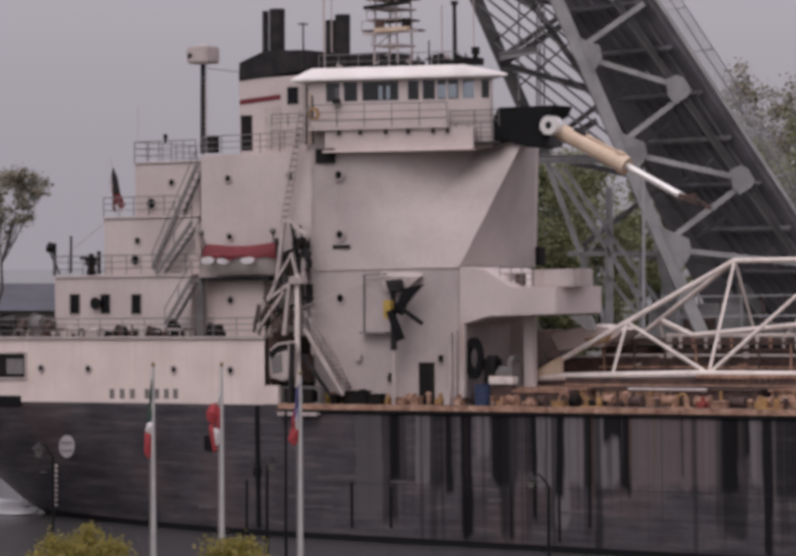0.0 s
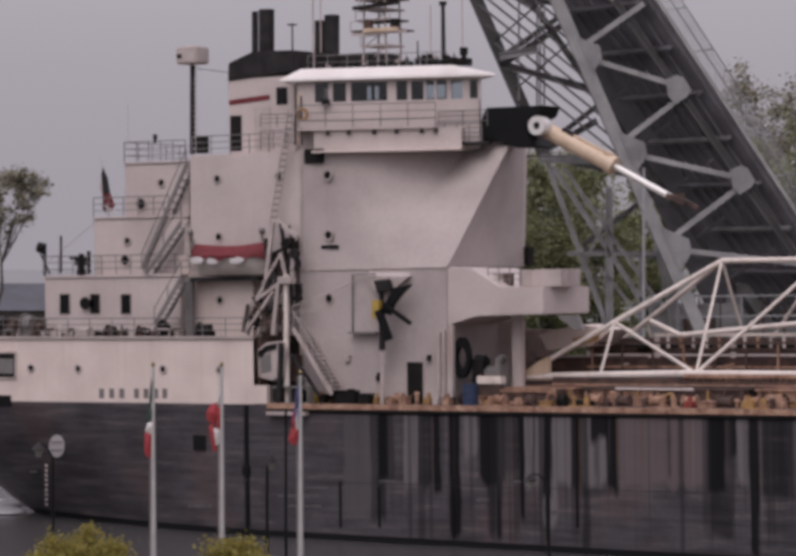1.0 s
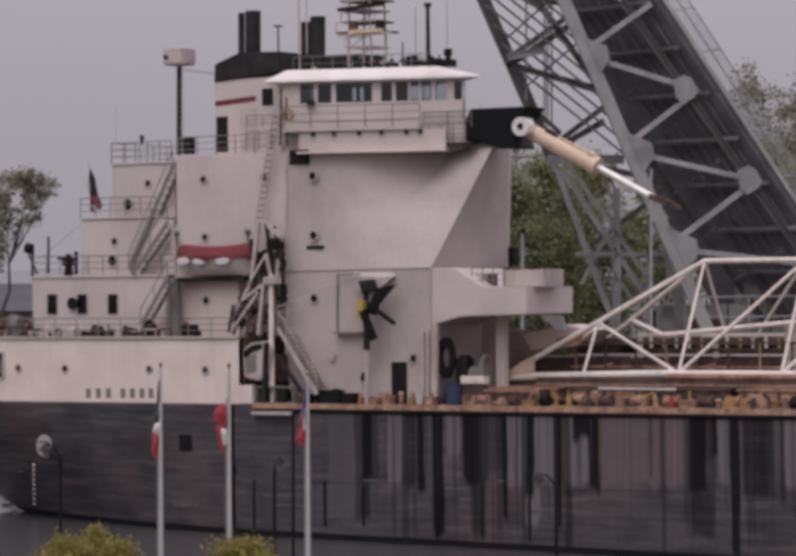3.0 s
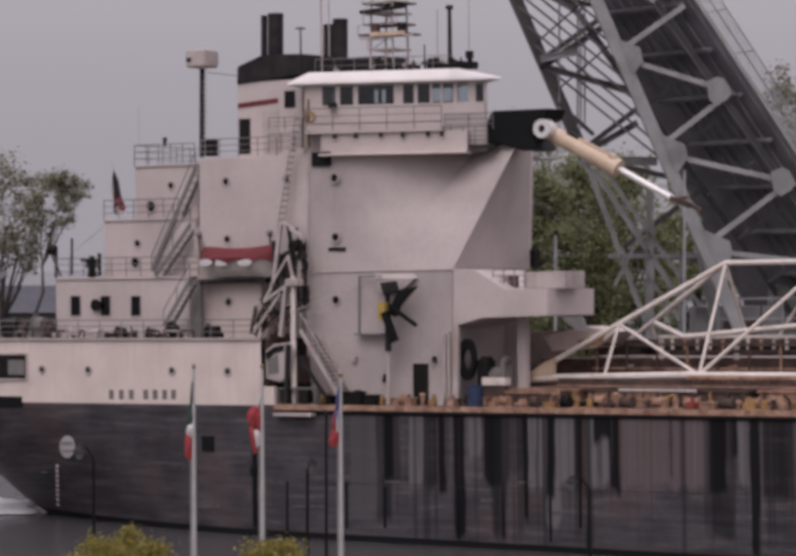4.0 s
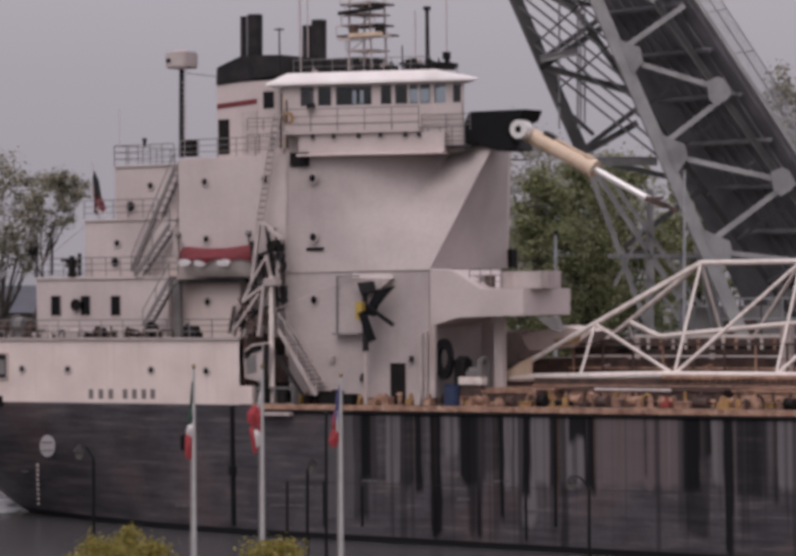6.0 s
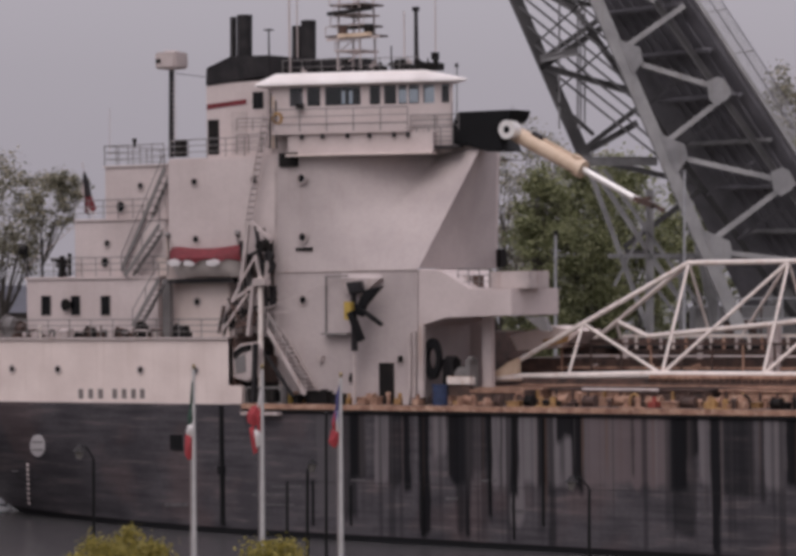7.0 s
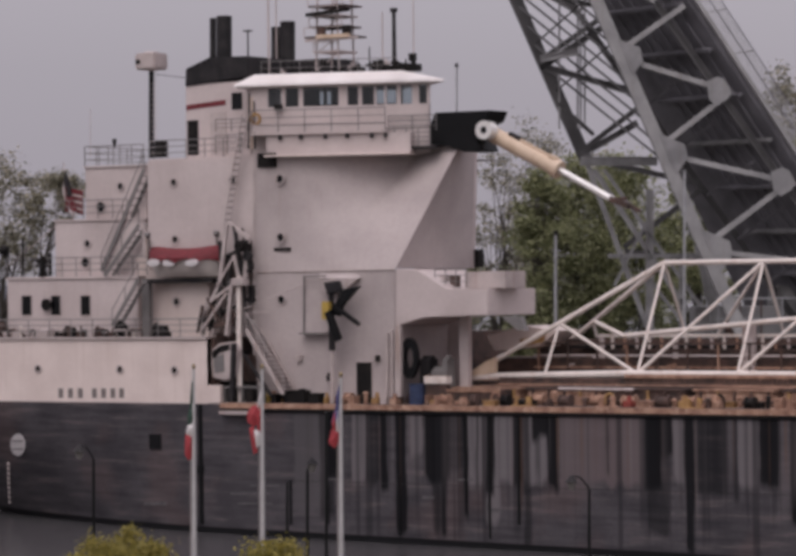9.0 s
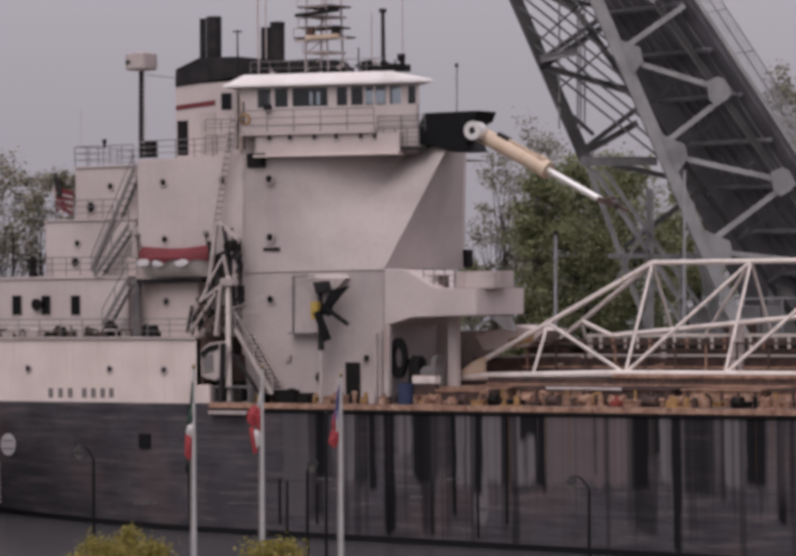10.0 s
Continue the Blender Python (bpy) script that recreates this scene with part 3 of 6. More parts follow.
for u, w, h, mm in ((22, 40, 50, SOOT), (48, 20, 40, RUSTDK), (78, 28, 50, RAILG), (100, 16, 36, RUSTDK), (130, 26, 20, RUSTDK), (185, 34, 22, DULL), (240, 24, 26, DARK), (300, 20, 24, RUSTDK), (345, 20, 34, DARK), (425, 34, 30, DARK), (215, 18, 14, DARK)):
    p = S(u, 662, 1.6)
    ww, hh = w / 36, h / 36
    part("mooring_winch", join(block(p.x - ww / 2, p.x + ww / 2, 1.3, 2.0, POOP, POOP + hh * 0.45), tube((p.x - ww * 0.4, 1.6, POOP + hh * 0.6), (p.x + ww * 0.4, 1.6, POOP + hh * 0.6), hh * 0.36, n=10), disc((p.x - ww * 0.42, 1.6, POOP + hh * 0.6), hh * 0.5, (0.06, 0, 0), 12)), mm, ship, bevel=0.02)

litter = random.Random(11)
for k in range(34):
    u = 6 + k * 11 + litter.uniform(-4, 4)
    y = litter.uniform(0.7, 2.2) + side_y(S(u, 660, 1).x, MAIN, MAIN)
    p = S(u, 660, y)
    w, h = litter.uniform(0.12, 0.5), litter.uniform(0.2, 0.85)
    if k % 3 == 0:
        g = join(tube((p.x, y, POOP), (p.x, y, POOP + h), 0.09, n=8), tube((p.x, y, POOP + h), (p.x, y, POOP + h + 0.12), 0.17, 0.08, 8))
    elif k % 3 == 1:
        g = join(block(p.x, p.x + w, y, y + 0.4, POOP, POOP + h * 0.6), tube((p.x + w / 2, y + 0.2, POOP + h * 0.6), (p.x + w / 2, y + 0.2, POOP + h), 0.06, n=7))
    else:
        g = join(tube((p.x, y, POOP + 0.5), (p.x + w * 2.2, y, POOP + 0.5), 0.06, n=7), tube((p.x, y, POOP), (p.x, y, POOP + 0.5), 0.05, n=6), tube((p.x + w * 2.2, y, POOP), (p.x + w * 2.2, y, POOP + 0.5), 0.05, n=6))
    part(("vent_pipe", "deck_locker", "pipe_run")[k % 3], g, litter.choice((DULL, RUSTDK, BOOMP, DARK, RUSTDK, RAILG)), ship)
a, b = S(-14, 779, 0), S(42, 797, 0)
part("quarter_plate", block(a.x, b.x, side_y(b.x, MAIN, MAIN) - 0.06, side_y(b.x, MAIN, MAIN) + 0.3, b.z - 0.1, a.z), BLACK, ship, bevel=0.03)

# --- funnel and stacks ---
fun, df = box("funnel_casing", 471, 592, 152, 303, 5.0, 13, label="white funnel casing with a red line")
part("funnel_top", prism([S(469, 160, 4.9), S(600, 140, 4.9), S(600, 98, 4.9), S(520, 100, 4.9), S(470, 124, 4.9)], (0, 8.2, 0)), SOOT, ship, "sooty black funnel top", bevel=0.06)
part("red_line", prism([S(472, 207, 4.97), S(552, 196, 4.97), S(552, 186, 4.97), S(472, 197, 4.97)], (0, 0.03, 0)), RED, fun)
a, b = S(474, 228, 4.96), S(497, 297, 4.96)
part("casing_door", block(a.x, b.x, 4.96, 5.05, b.z, a.z), DARK, fun)
a, b = S(520, 212, 4.9), S(553, 297, 4.9)
part("shaded_panel", block(a.x, b.x, 4.96, 5.05, b.z, a.z), DULL, fun)
for u, w, vt, y in ((523, 7, 26, 8.0), (546, 17, 22, 8.0)):
    p, q = S(u, 110, y), S(u, vt, y)
    part("exhaust_pipe", join(tube(p, q, w / 36, n=16), tube(q, q + Vector((0, 0, 0.12)), w / 36 * 1.06, w / 36 * 0.95, n=16)), SOOT, ship, smooth=True)
for u, w, vt, y in ((675, 16.5, 33, 9.0), (652, 12, 44, 9.4)):
    p, q = S(u, 132, y), S(u, vt, y)
    part("exhaust_pipe", join(tube(p, q, w / 36, n=16), tube(q, q + Vector((0, 0, 0.12)), w / 36 * 1.06, w / 36 * 0.95, n=16)), SOOT, ship, smooth=True)
railing([Vector((d4[0] + 0.1, 2.7, d4[3])), Vector((d4[1] - 1.0, 2.7, d4[3]))], 1.1, 1.4)

# --- after radar mast ---
p, q = S(400, 303, 5.4), S(400, 128, 5.4)
mast = part("radar_mast", tube(p, q, 0.17, 0.15, n=12), SOOT, ship, "dark post with a boxed radar on top", smooth=True)
c = S(400, 108, 5.4)
part("radar_box", block(c.x - 0.75, c.x + 0.75, 4.7, 6.1, c.z - 0.55, c.z + 0.45), DULL, mast, "pale grey radar housing", bevel=0.1)
part("dome", join(tube(c + Vector((0, 0, 0.45)), c + Vector((0, 0, 0.55)), 0.5, 0.4, 14)), DULL, mast, smooth=True)
part("dark_lens", block(c.x - 0.62, c.x - 0.3, 4.66, 4.75, c.z - 0.2, c.z + 0.05), DARK, mast)
for i in range(14):
    z = p.z + 0.3 + i * 0.32
    part("rung", tube((p.x + 0.1, 5.3, z), (p.x + 0.42, 5.3, z), 0.02, n=5), DULL, mast)
part("rung_rail", tube((p.x + 0.42, 5.3, p.z), (p.x + 0.42, 5.3, q.z), 0.02, n=5), DULL, mast)
part("junction_box", block(p.x + 0.5, p.x + 1.15, 5.0, 5.5, p.z, p.z + 1.0), DARK, mast, bevel=0.05)
part("stay", tube(S(410, 135, 5.4), S(470, 142, 5.4), 0.02, n=5), SOOT, mast)
part("whip_aerial", tube(S(272, 300, 8), S(272, 205, 8), 0.02, n=5), DULL, ship)

# --- main house tower ---
TW = 2.4
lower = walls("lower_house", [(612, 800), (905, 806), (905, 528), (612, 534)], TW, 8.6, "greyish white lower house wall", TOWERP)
# the upper wall falls back forward into a curved valley; from there a broad plate leans up to the boom bracket
def valley(t):
    """Bearing and depth of the valley at the height t, from 0 at its foot to 1."""
    return 815 + 125 * t ** 1.7, 531 - 232 * t, TW + 4.6 * t ** 1.3


def wall_at(s, t):
    u, v, y = valley(t)
    return S(612 + (u - 612) * s, 534 - 233 * t + (v - 534 + 233 * t) * s, TW + (y - TW) * s ** 1.6)


A, B, C, D = wall_at(0, 0), wall_at(1, 0), wall_at(1, 1), wall_at(0, 1)


def patch(a, b, c, d, n=14, m=12):
    return sheet([[(a * (1 - s) + b * s) * (1 - t) + (d * (1 - s) + c * s) * t for s in [i / n for i in range(n + 1)]] for t in [j / m for j in range(m + 1)]])


XF = S(905, 525, TW).x              # fore face of the tower
R0, R1 = S(905, 525, TW), S(1030, 278, 6.6)
F1, F0 = SX(1056, 283, XF), SX(1051, 525, XF)
back = 17.5
Db, Cb = Vector((D.x, back, D.z)), Vector((C.x, back, C.z))
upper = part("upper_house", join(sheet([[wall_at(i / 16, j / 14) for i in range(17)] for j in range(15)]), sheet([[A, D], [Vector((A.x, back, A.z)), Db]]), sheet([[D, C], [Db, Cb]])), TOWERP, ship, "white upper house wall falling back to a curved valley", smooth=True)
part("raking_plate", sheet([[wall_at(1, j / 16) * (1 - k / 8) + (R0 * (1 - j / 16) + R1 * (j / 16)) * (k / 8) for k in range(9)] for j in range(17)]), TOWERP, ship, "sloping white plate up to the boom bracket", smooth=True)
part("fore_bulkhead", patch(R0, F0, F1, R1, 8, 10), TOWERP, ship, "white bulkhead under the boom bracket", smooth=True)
part("far_cheek", prism([F0, F1, F1 + Vector((-4, 0, 0)), F0 + Vector((-4, 0, 0))], (0, 0.3, 0)), WHITE, ship)
part("tower_top", prism([D, C, R1, F1, F1 + Vector((-10, 0, 0)), Db], (0, 0, 0.12)), WHITE, ship)
part("wall_corner", girder(S(615, 300, TW - 0.03), S(615, 800, TW - 0.03), 0.06, 0.12), DULL, upper)


def lean(u, v):
    """Depth of the leaning upper wall."""
    t = (531 - v) / 232
    end, _, y = valley(t)
    return TW + (y - TW) * ((u - 612) / (end - 612)) ** 1.6


for u, v in ((668, 345), (670, 463), (671, 588)):
    porthole(u, v, TW if v > 530 else lean(u, v) - 0.12, lower if v > 530 else upper, 0.28)
for u in (602, 617):
    porthole(u, 588, TW, lower, 0.16)
a, b = S(622, 294, TW), S(657, 321, TW)
part("wall_vent", block(a.x, b.x, TW - 0.06, TW + 0.6, b.z, a.z), DARK, upper)
part("scupper_lip", block(S(655, 483, TW).x, S(688, 483, TW).x, TW, TW + 0.3, S(670, 490, TW).z, S(670, 483, TW).z), DARK, upper)
part("deck_seam", girder(S(618, 533, TW - 0.03), S(905, 527, TW - 0.03), 0.05, 0.06), DULL, lower)
a, b = S(1047, 487, F0.y + 0.2), S(1063, 523, F0.y + 0.2)
part("corner_locker", block(a.x, b.x, F0.y + 0.2, F0.y + 0.9, b.z, a.z), DARK, ship, bevel=0.03)
c = SX(1008, 474, XF)
part("bulkhead_eye", block(c.x, c.x + 0.05, c.y - 0.2, c.y + 0.2, c.z - 0.07, c.z + 0.07), DARK, ship)
a, b = S(825, 714, TW), S(858, 783, TW)
door = part("house_door", join(block(a.x - 0.08, a.x, TW - 0.06, TW, MAIN, a.z + 0.08), block(b.x, b.x + 0.08, TW - 0.06, TW, MAIN, a.z + 0.08), block(a.x - 0.08, b.x + 0.08, TW - 0.06, TW, a.z, a.z + 0.08)), DULL, lower)
part("dark_doorway", block(a.x, b.x, TW - 0.03, TW - 0.01, MAIN, a.z), DARK, door)
for u, v0, v1 in ((888, 655, 795), (897, 650, 795), (868, 700, 712), (770, 735, 750)):
    part("wall_pipe", tube(S(u, v1, TW - 0.12), S(u, v0, TW - 0.12), 0.10 if v0 < 690 else 0.14), DULL if v0 < 690 else DARK, lower)
# fairlead hood on the wall
part("hood_frame", join(girder(S(717, 540, TW - 0.1), S(717, 658, TW - 0.1), 0.08, 0.08), girder(S(717, 542, TW - 0.3), S(762, 540, TW - 0.3), 0.08, 0.08), girder(S(712, 656, TW - 0.3), S(765, 656, TW - 0.3), 0.5, 0.1)), RAILG, lower)
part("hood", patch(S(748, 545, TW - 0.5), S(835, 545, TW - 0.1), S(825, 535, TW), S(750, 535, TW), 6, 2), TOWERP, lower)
part("hood_cheek", prism([S(752, 545, TW - 0.02), S(834, 545, TW - 0.02), S(800, 575, TW - 0.02), S(765, 575, TW - 0.02)], (0, -0.35, 0)), DULL, lower)

# --- deck crane folded against the wall ---
c = S(776, 795, 1.5)
crane = ship_thing("deck_crane", "folded black stores crane with a yellow control box", "crane", (c.x, 1.5, MAIN))
part("pedestal", tube((c.x, 1.5, MAIN), S(776, 690, 1.5), 0.12, n=10), DULL, crane)
part("post", join(tube(S(776, 690, 1.5), S(774, 565, 1.5), 0.20, 0.15, n=10)), SOOT, crane)
part("main_arm", prism([S(772, 615, 1.3), S(795, 568, 1.3), S(832, 560, 1.3), S(815, 578, 1.3), S(797, 600, 1.3), S(790, 622, 1.3)], (0, 0.3, 0)), BLACK, crane, bevel=0.03)
part("folded_arm", girder(S(780, 600, 1.1), S(832, 638, 1.1), 0.22, 0.20), BLACK, crane)
part("ram", girder(S(768, 612, 1.1), S(790, 670, 1.1), 0.25, 0.42), BLACK, crane)
part("head", prism([S(757, 553, 1.2), S(785, 550, 1.2), S(790, 572, 1.2), S(765, 578, 1.2)], (0, 0.5, 0)), SOOT, crane, bevel=0.05)
a, b = S(754, 592, 1.0), S(769, 628, 1.0)
part("control_box", block(a.x, b.x, 1.0, 1.4, b.z, a.z), YELLOW, crane, "yellow box", bevel=0.04)

# --- wheelhouse: its long face is swept back towards the middle line ---
PA, PB = S(606, 200, 2.9), S(970, 200, 6.2)
PB.z = PA.z
RUN = (PB - PA).normalized()
INW = Vector((-RUN.y, RUN.x, 0))
LEN = (PB - PA).length
ENDW = Vector((-0.56, 0.83, 0))     # way of the raking fore end


def on_face(u, v, d=0.0):
    """How far along the face, and how high, a bearing meets it, d metres inside."""
    w, o = INV.to_3x3() @ bearing(u, v), PA + INW * d
    p = E_S + w * ((o - E_S).dot(INW) / w.dot(INW))
    return (p - PA).dot(RUN), p.z


def slab(s0, s1, d0, d1, z0, z1):
    """A block in the face's own directions: along it, inside it, up."""
    return prism([Vector((*(PA + RUN * s + INW * d0).xy, z)) for s, z in ((s0, z0), (s1, z0), (s1, z1), (s0, z1))], INW * (d1 - d0))


def endwall(z0, z1, a=0.0, b=5.2):
    p, q = PB + ENDW * a, PB + ENDW * b
    return prism([Vector((p.x, p.y, z0)), Vector((q.x, q.y, z0)), Vector((q.x, q.y, z1)), Vector((p.x, p.y, z1))], -RUN * 0.12)


zs, zh, zt = on_face(780, 198)[1], on_face(780, 160)[1], on_face(780, 131)[1]
zw, zb = on_face(700, 251, -1.05)[1], on_face(700, 297, -1.0)[1]
DEEP = 4.3
wh = part("wheelhouse", slab(0, LEN, 0, 0.12, zb, zs), WHITE, ship, "white wheelhouse with a band of windows")
for g in (slab(0, 0.12, 0.12, DEEP, zb, zs), slab(0, LEN - 3.0, DEEP, DEEP + 0.12, zb, zs), endwall(zb, zs)):
    part("wall", g, WHITE, wh)
for g in (slab(0, LEN, 0, 0.12, zh, zh + 0.1), slab(0, LEN - 3.0, DEEP, DEEP + 0.12, zh, zh + 0.1), endwall(zh, zh + 0.1)):
    part("header", g, WHITE, wh)
# ceiling, floor and console are dark: the room's shade is put into their colour
part("dark_ceiling", slab(0.2, LEN - 2.5, 0.15, DEEP, zh + 0.02, zh + 0.07), DARK, wh)
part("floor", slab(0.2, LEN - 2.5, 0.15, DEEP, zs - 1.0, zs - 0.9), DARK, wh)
posts = [(on_face(a, 180)[0], on_face(b, 180)[0]) for a, b in ((606, 642), (669, 677), (704, 713), (785, 803), (825, 832), (857, 861), (878, 882), (903, 911), (934, 948), (964, 970))]
for a, b in posts:
    part("mullion", slab(a, b, 0, 0.12, zs, zh), WHITE, wh)
for (a, b), (c, d) in zip(posts, posts[1:]):
    part("window_pane", slab(b, c, 0.05, 0.07, zs, zh), PANE, wh)
for k in range(5):
    part("mullion", slab(0.3 + k * 1.9, 0.42 + k * 1.9, DEEP, DEEP + 0.12, zs, zh), WHITE, wh)
# unseen dark boards added behind the panes to darken them, with bright gaps
for a, b in ((676, 745), (753, 760), (768, 858), (900, 912), (946, 968)):
    part("shade_backing", slab(on_face(a, 180, 1.2)[0], on_face(b, 180, 1.2)[0], 1.2, 1.3, zs - 0.9, zh), DARK, wh)
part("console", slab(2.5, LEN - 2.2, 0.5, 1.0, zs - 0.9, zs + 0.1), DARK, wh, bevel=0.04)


def roof_ring(s0, s1, d0, d1, z):
    return [Vector((*(PA + RUN * s + INW * d).xy, z)) for s, d in ((s0, d0), (s1, d0), (s1 - 2.6, d1), (s0, d1))]


lo, mi, hi = roof_ring(-0.9, LEN + 1.0, -0.45, DEEP + 0.4, zh + 0.1), roof_ring(-0.9, LEN + 1.0, -0.45, DEEP + 0.4, zh + 0.24), roof_ring(0.3, LEN - 1.6, -0.1, DEEP - 0.2, zt)
V = lo + mi + hi
part("wheelhouse_roof", (V, [(3, 2, 1, 0), (8, 9, 10, 11)] + [(o + k, o + (k + 1) % 4, o + 4 + (k + 1) % 4, o + 4 + k) for o in (0, 4) for k in range(4)]), ROOFW, ship, "white wheelhouse roof with overhanging eaves", bevel=0.05)
# bridge walk before the face, with its rail
s_w = on_face(882, 230, -0.9)[0]
part("bridge_walk", slab(0.3, s_w, -1.15, 0.0, zw - 0.16, zw), WHITE, ship, bevel=0.03)
part("walk_skirt", slab(on_face(640, 298, -0.95)[0], on_face(932, 298, -0.95)[0], -0.95, -0.85, zb, zw - 0.16), WHITE, ship)
# lip drawn out beyond the skirt, added only to shade the wall below
part("shading_lip", slab(on_face(640, 298, -1.0)[0], on_face(934, 298, -1.0)[0], -1.55, 0.0, zb - 0.1, zb + 0.02), STRAKE, ship)
part("skirt_end", slab(on_face(932, 298, -0.95)[0] - 0.1, on_face(932, 298, -0.95)[0], -0.85, 0.0, zb, zw - 0.16), WHITE, ship)
for u in (664, 706, 756, 800, 850, 878):
    q = on_face(u, 252, -1.05)[0]
    part("walk_bracket", slab(q, q + 0.2, -1.12, -0.96, zw - 0.42, zw - 0.16), SOOT, ship)
ra = [Vector((*(PA + RUN * s - INW * 1.08).xy, zw)) for s in (0.4, s_w)]
railing(ra, 1.3, 1.5, 3)
part("weather_cloth", slab(0.4, s_w, -1.06, -1.04, zw + 0.05, zw + 0.5), WHITE, ship)
rb = [Vector((*(PA + RUN * s - INW * 0.6).xy, zw - 0.95)) for s in (s_w - 0.3, LEN + 0.15)]
railing(rb, 1.05, 0.7, 4)
railing([r + Vector((0.1, 0.5, 0.9)) for r in rb], 0.9, 1.2, 3)
part("fore_step", slab(s_w - 0.4, LEN + 0.6, -0.8, 0.0, zw - 1.08, zw - 0.95), SOOT, ship)
part("loudspeaker", slab(on_face(658, 203)[0], on_face(672, 203)[0], -0.35, -0.02, zs - 0.2, zs + 0.15), DARK, ship)
# after wing with ladder cage
a, b = S(566, 172, 4.5), S(588, 205, 4.5)
bx, db = box("bridge_wing_box", 556, 604, 150, 300, 4.5, 10)
part("wing_window", block(a.x, b.x, 4.46, 4.5, b.z, a.z), PORT, bx)
railing([S(535, 250, 3.0), S(600, 248, 3.0)], 0.7, 1.0, 3)
railing([S(535, 296, 2.8), S(610, 293, 2.8)], 1.1, 1.0, 3)
for k in range(4):
    part("cage_bar", girder(S(600 + k * 5, 165 + k * 8, 2.2), S(596 + k * 7, 285, 2.2), 0.07, 0.07), (DULL, DARK, BEIGE, DARK)[k], ship)
part("life_ring", ring(S(617, 225, 2.1), 0.30, 0.08, (0, 0.1, 0)), OCHRE, ship)

# vertical ladder down the casing
a, b = S(603, 215, 2.0), S(566, 440, 2.0)
a2, b2 = a + Vector((-0.45, 0, 0)), b + Vector((-0.45, 0, 0))
lad = part("ladder", join(tube(a, b, 0.05, n=6), tube(a2, b2, 0.05, n=6)), DULL, ship, "weathered inclined ladder")
for i in range(1, 18):
    part("rung", tube(a + (b - a) * (i / 18), a2 + (b2 - a2) * (i / 18), 0.03, n=5), SOOT, lad)

# --- things on the wheelhouse roof ---
zr = zt


def roofpole(u, vt, y, r, material=SOOT, name="aerial"):
    p = S(u, vt, y)
    part(name, tube((p.x, y, zr - 0.1), p, r, r * 0.8, n=7), material, ship)
    return p


for u, vt, y, r, mm in ((597, 45, 6, 0.06, SOOT), (637, -40, 7, 0.07, DULL), (652, -40, 8, 0.05, DULL), (870, 10, 8, 0.05, DULL), (895, 4, 7, 0.14, SOOT), (932, -30, 9, 0.04, DULL), (845, 80, 7, 0.05, DARK)):
    roofpole(u, vt, y, r, mm)
part("aerial_cap", tube(S(895, 10, 7), S(895, 2, 7), 0.22), SOOT, ship)
part("aerial_cross", tube(S(588, 48, 6), S(606, 48, 6), 0.05), SOOT, ship)
for u, w, h in ((610, 22, 16), (700, 24, 14), (742, 18, 12), (822, 18, 22), (868, 30, 26), (905, 40, 18), (935, 24, 22), (788, 20, 16), (655, 30, 14)):
    p = S(u, 128, 6.0)
    ww, hh = w / 36, h / 36
    part("roof_gear", join(block(p.x - ww / 2, p.x + ww / 2, 5.7, 6.5, zr - 0.05, zr + hh * 0.6), tube((p.x, 6.1, zr + hh * 0.4), (p.x, 6.1, zr + hh), ww * 0.3, ww * 0.2, 8)), DARK, ship, bevel=0.03)
# radar tower: four legs, platforms, scanners
m0, m1 = S(738, 128, 6.5), S(802, 128, 6.5)
zl = [S(770, v, 6.5).z for v in (128, 92, 62, 42, 20, 0, -45)]
rt = part("radar_tower", join(*[tube((x, y, zl[0]), (x * 0.8 + (m0.x + m1.x) * 0.1, y, zl[6]), 0.06, n=6) for x in (m0.x + 0.3, m1.x - 0.3) for y in (6.0, 7.6)]), DULL, ship, "lattice radar tower with platforms")
for z, w in ((zl[1], 1.7), (zl[2], 3.0), (zl[3], 2.3), (zl[4], 1.8), (zl[5], 2.4)):
    cx = (m0.x + m1.x) / 2
    part("platform", block(cx - w / 2, cx + w / 2, 5.8, 7.9, z, z + 0.10), DULL if w < 2 else RUSTDK, rt)
    part("platform_rail", join(tube((cx - w / 2, 5.8, z + 0.6), (cx + w / 2, 5.8, z + 0.6), 0.03, n=5), tube((cx - w / 2, 5.8, z), (cx - w / 2, 5.8, z + 0.6), 0.03, n=5), tube((cx + w / 2, 5.8, z), (cx + w / 2, 5.8, z + 0.6), 0.03, n=5)), DULL, rt)
a, b = S(716, 68, 5.6), S(822, 60, 5.6)
part("spreader", girder(a, b, 0.15, 0.14), DULL, rt)
part("scanner", girder(S(718, 16, 5.6), S(805, 4, 5.6), 0.25, 0.20), DARK, rt, "black radar scanner")
part("scanner_low", girder(S(740, 60, 5.5), S(805, 56, 5.5), 0.3, 0.22), BEIGE, rt)
for u, v in ((748, 50), (800, 48)):
    part("drum", tube(S(u, v + 12, 5.8), S(u, v - 12, 5.8), 0.28, n=10), RUSTDK if u < 780 else DARK, rt)
for k in range(4):
    part("brace", tube((m0.x + 0.3, 6.0, zl[0] + k * 1.0), (m1.x - 0.3, 6.0, zl[0] + (k + 1) * 1.0), 0.035, n=5), DULL, rt)
railing([Vector((*(PA + RUN * q + INW * 0.3).xy, zt - 0.03)) for q in (0.6, LEN - 2.0)], 0.8, 1.2, 2, thick=0.025)

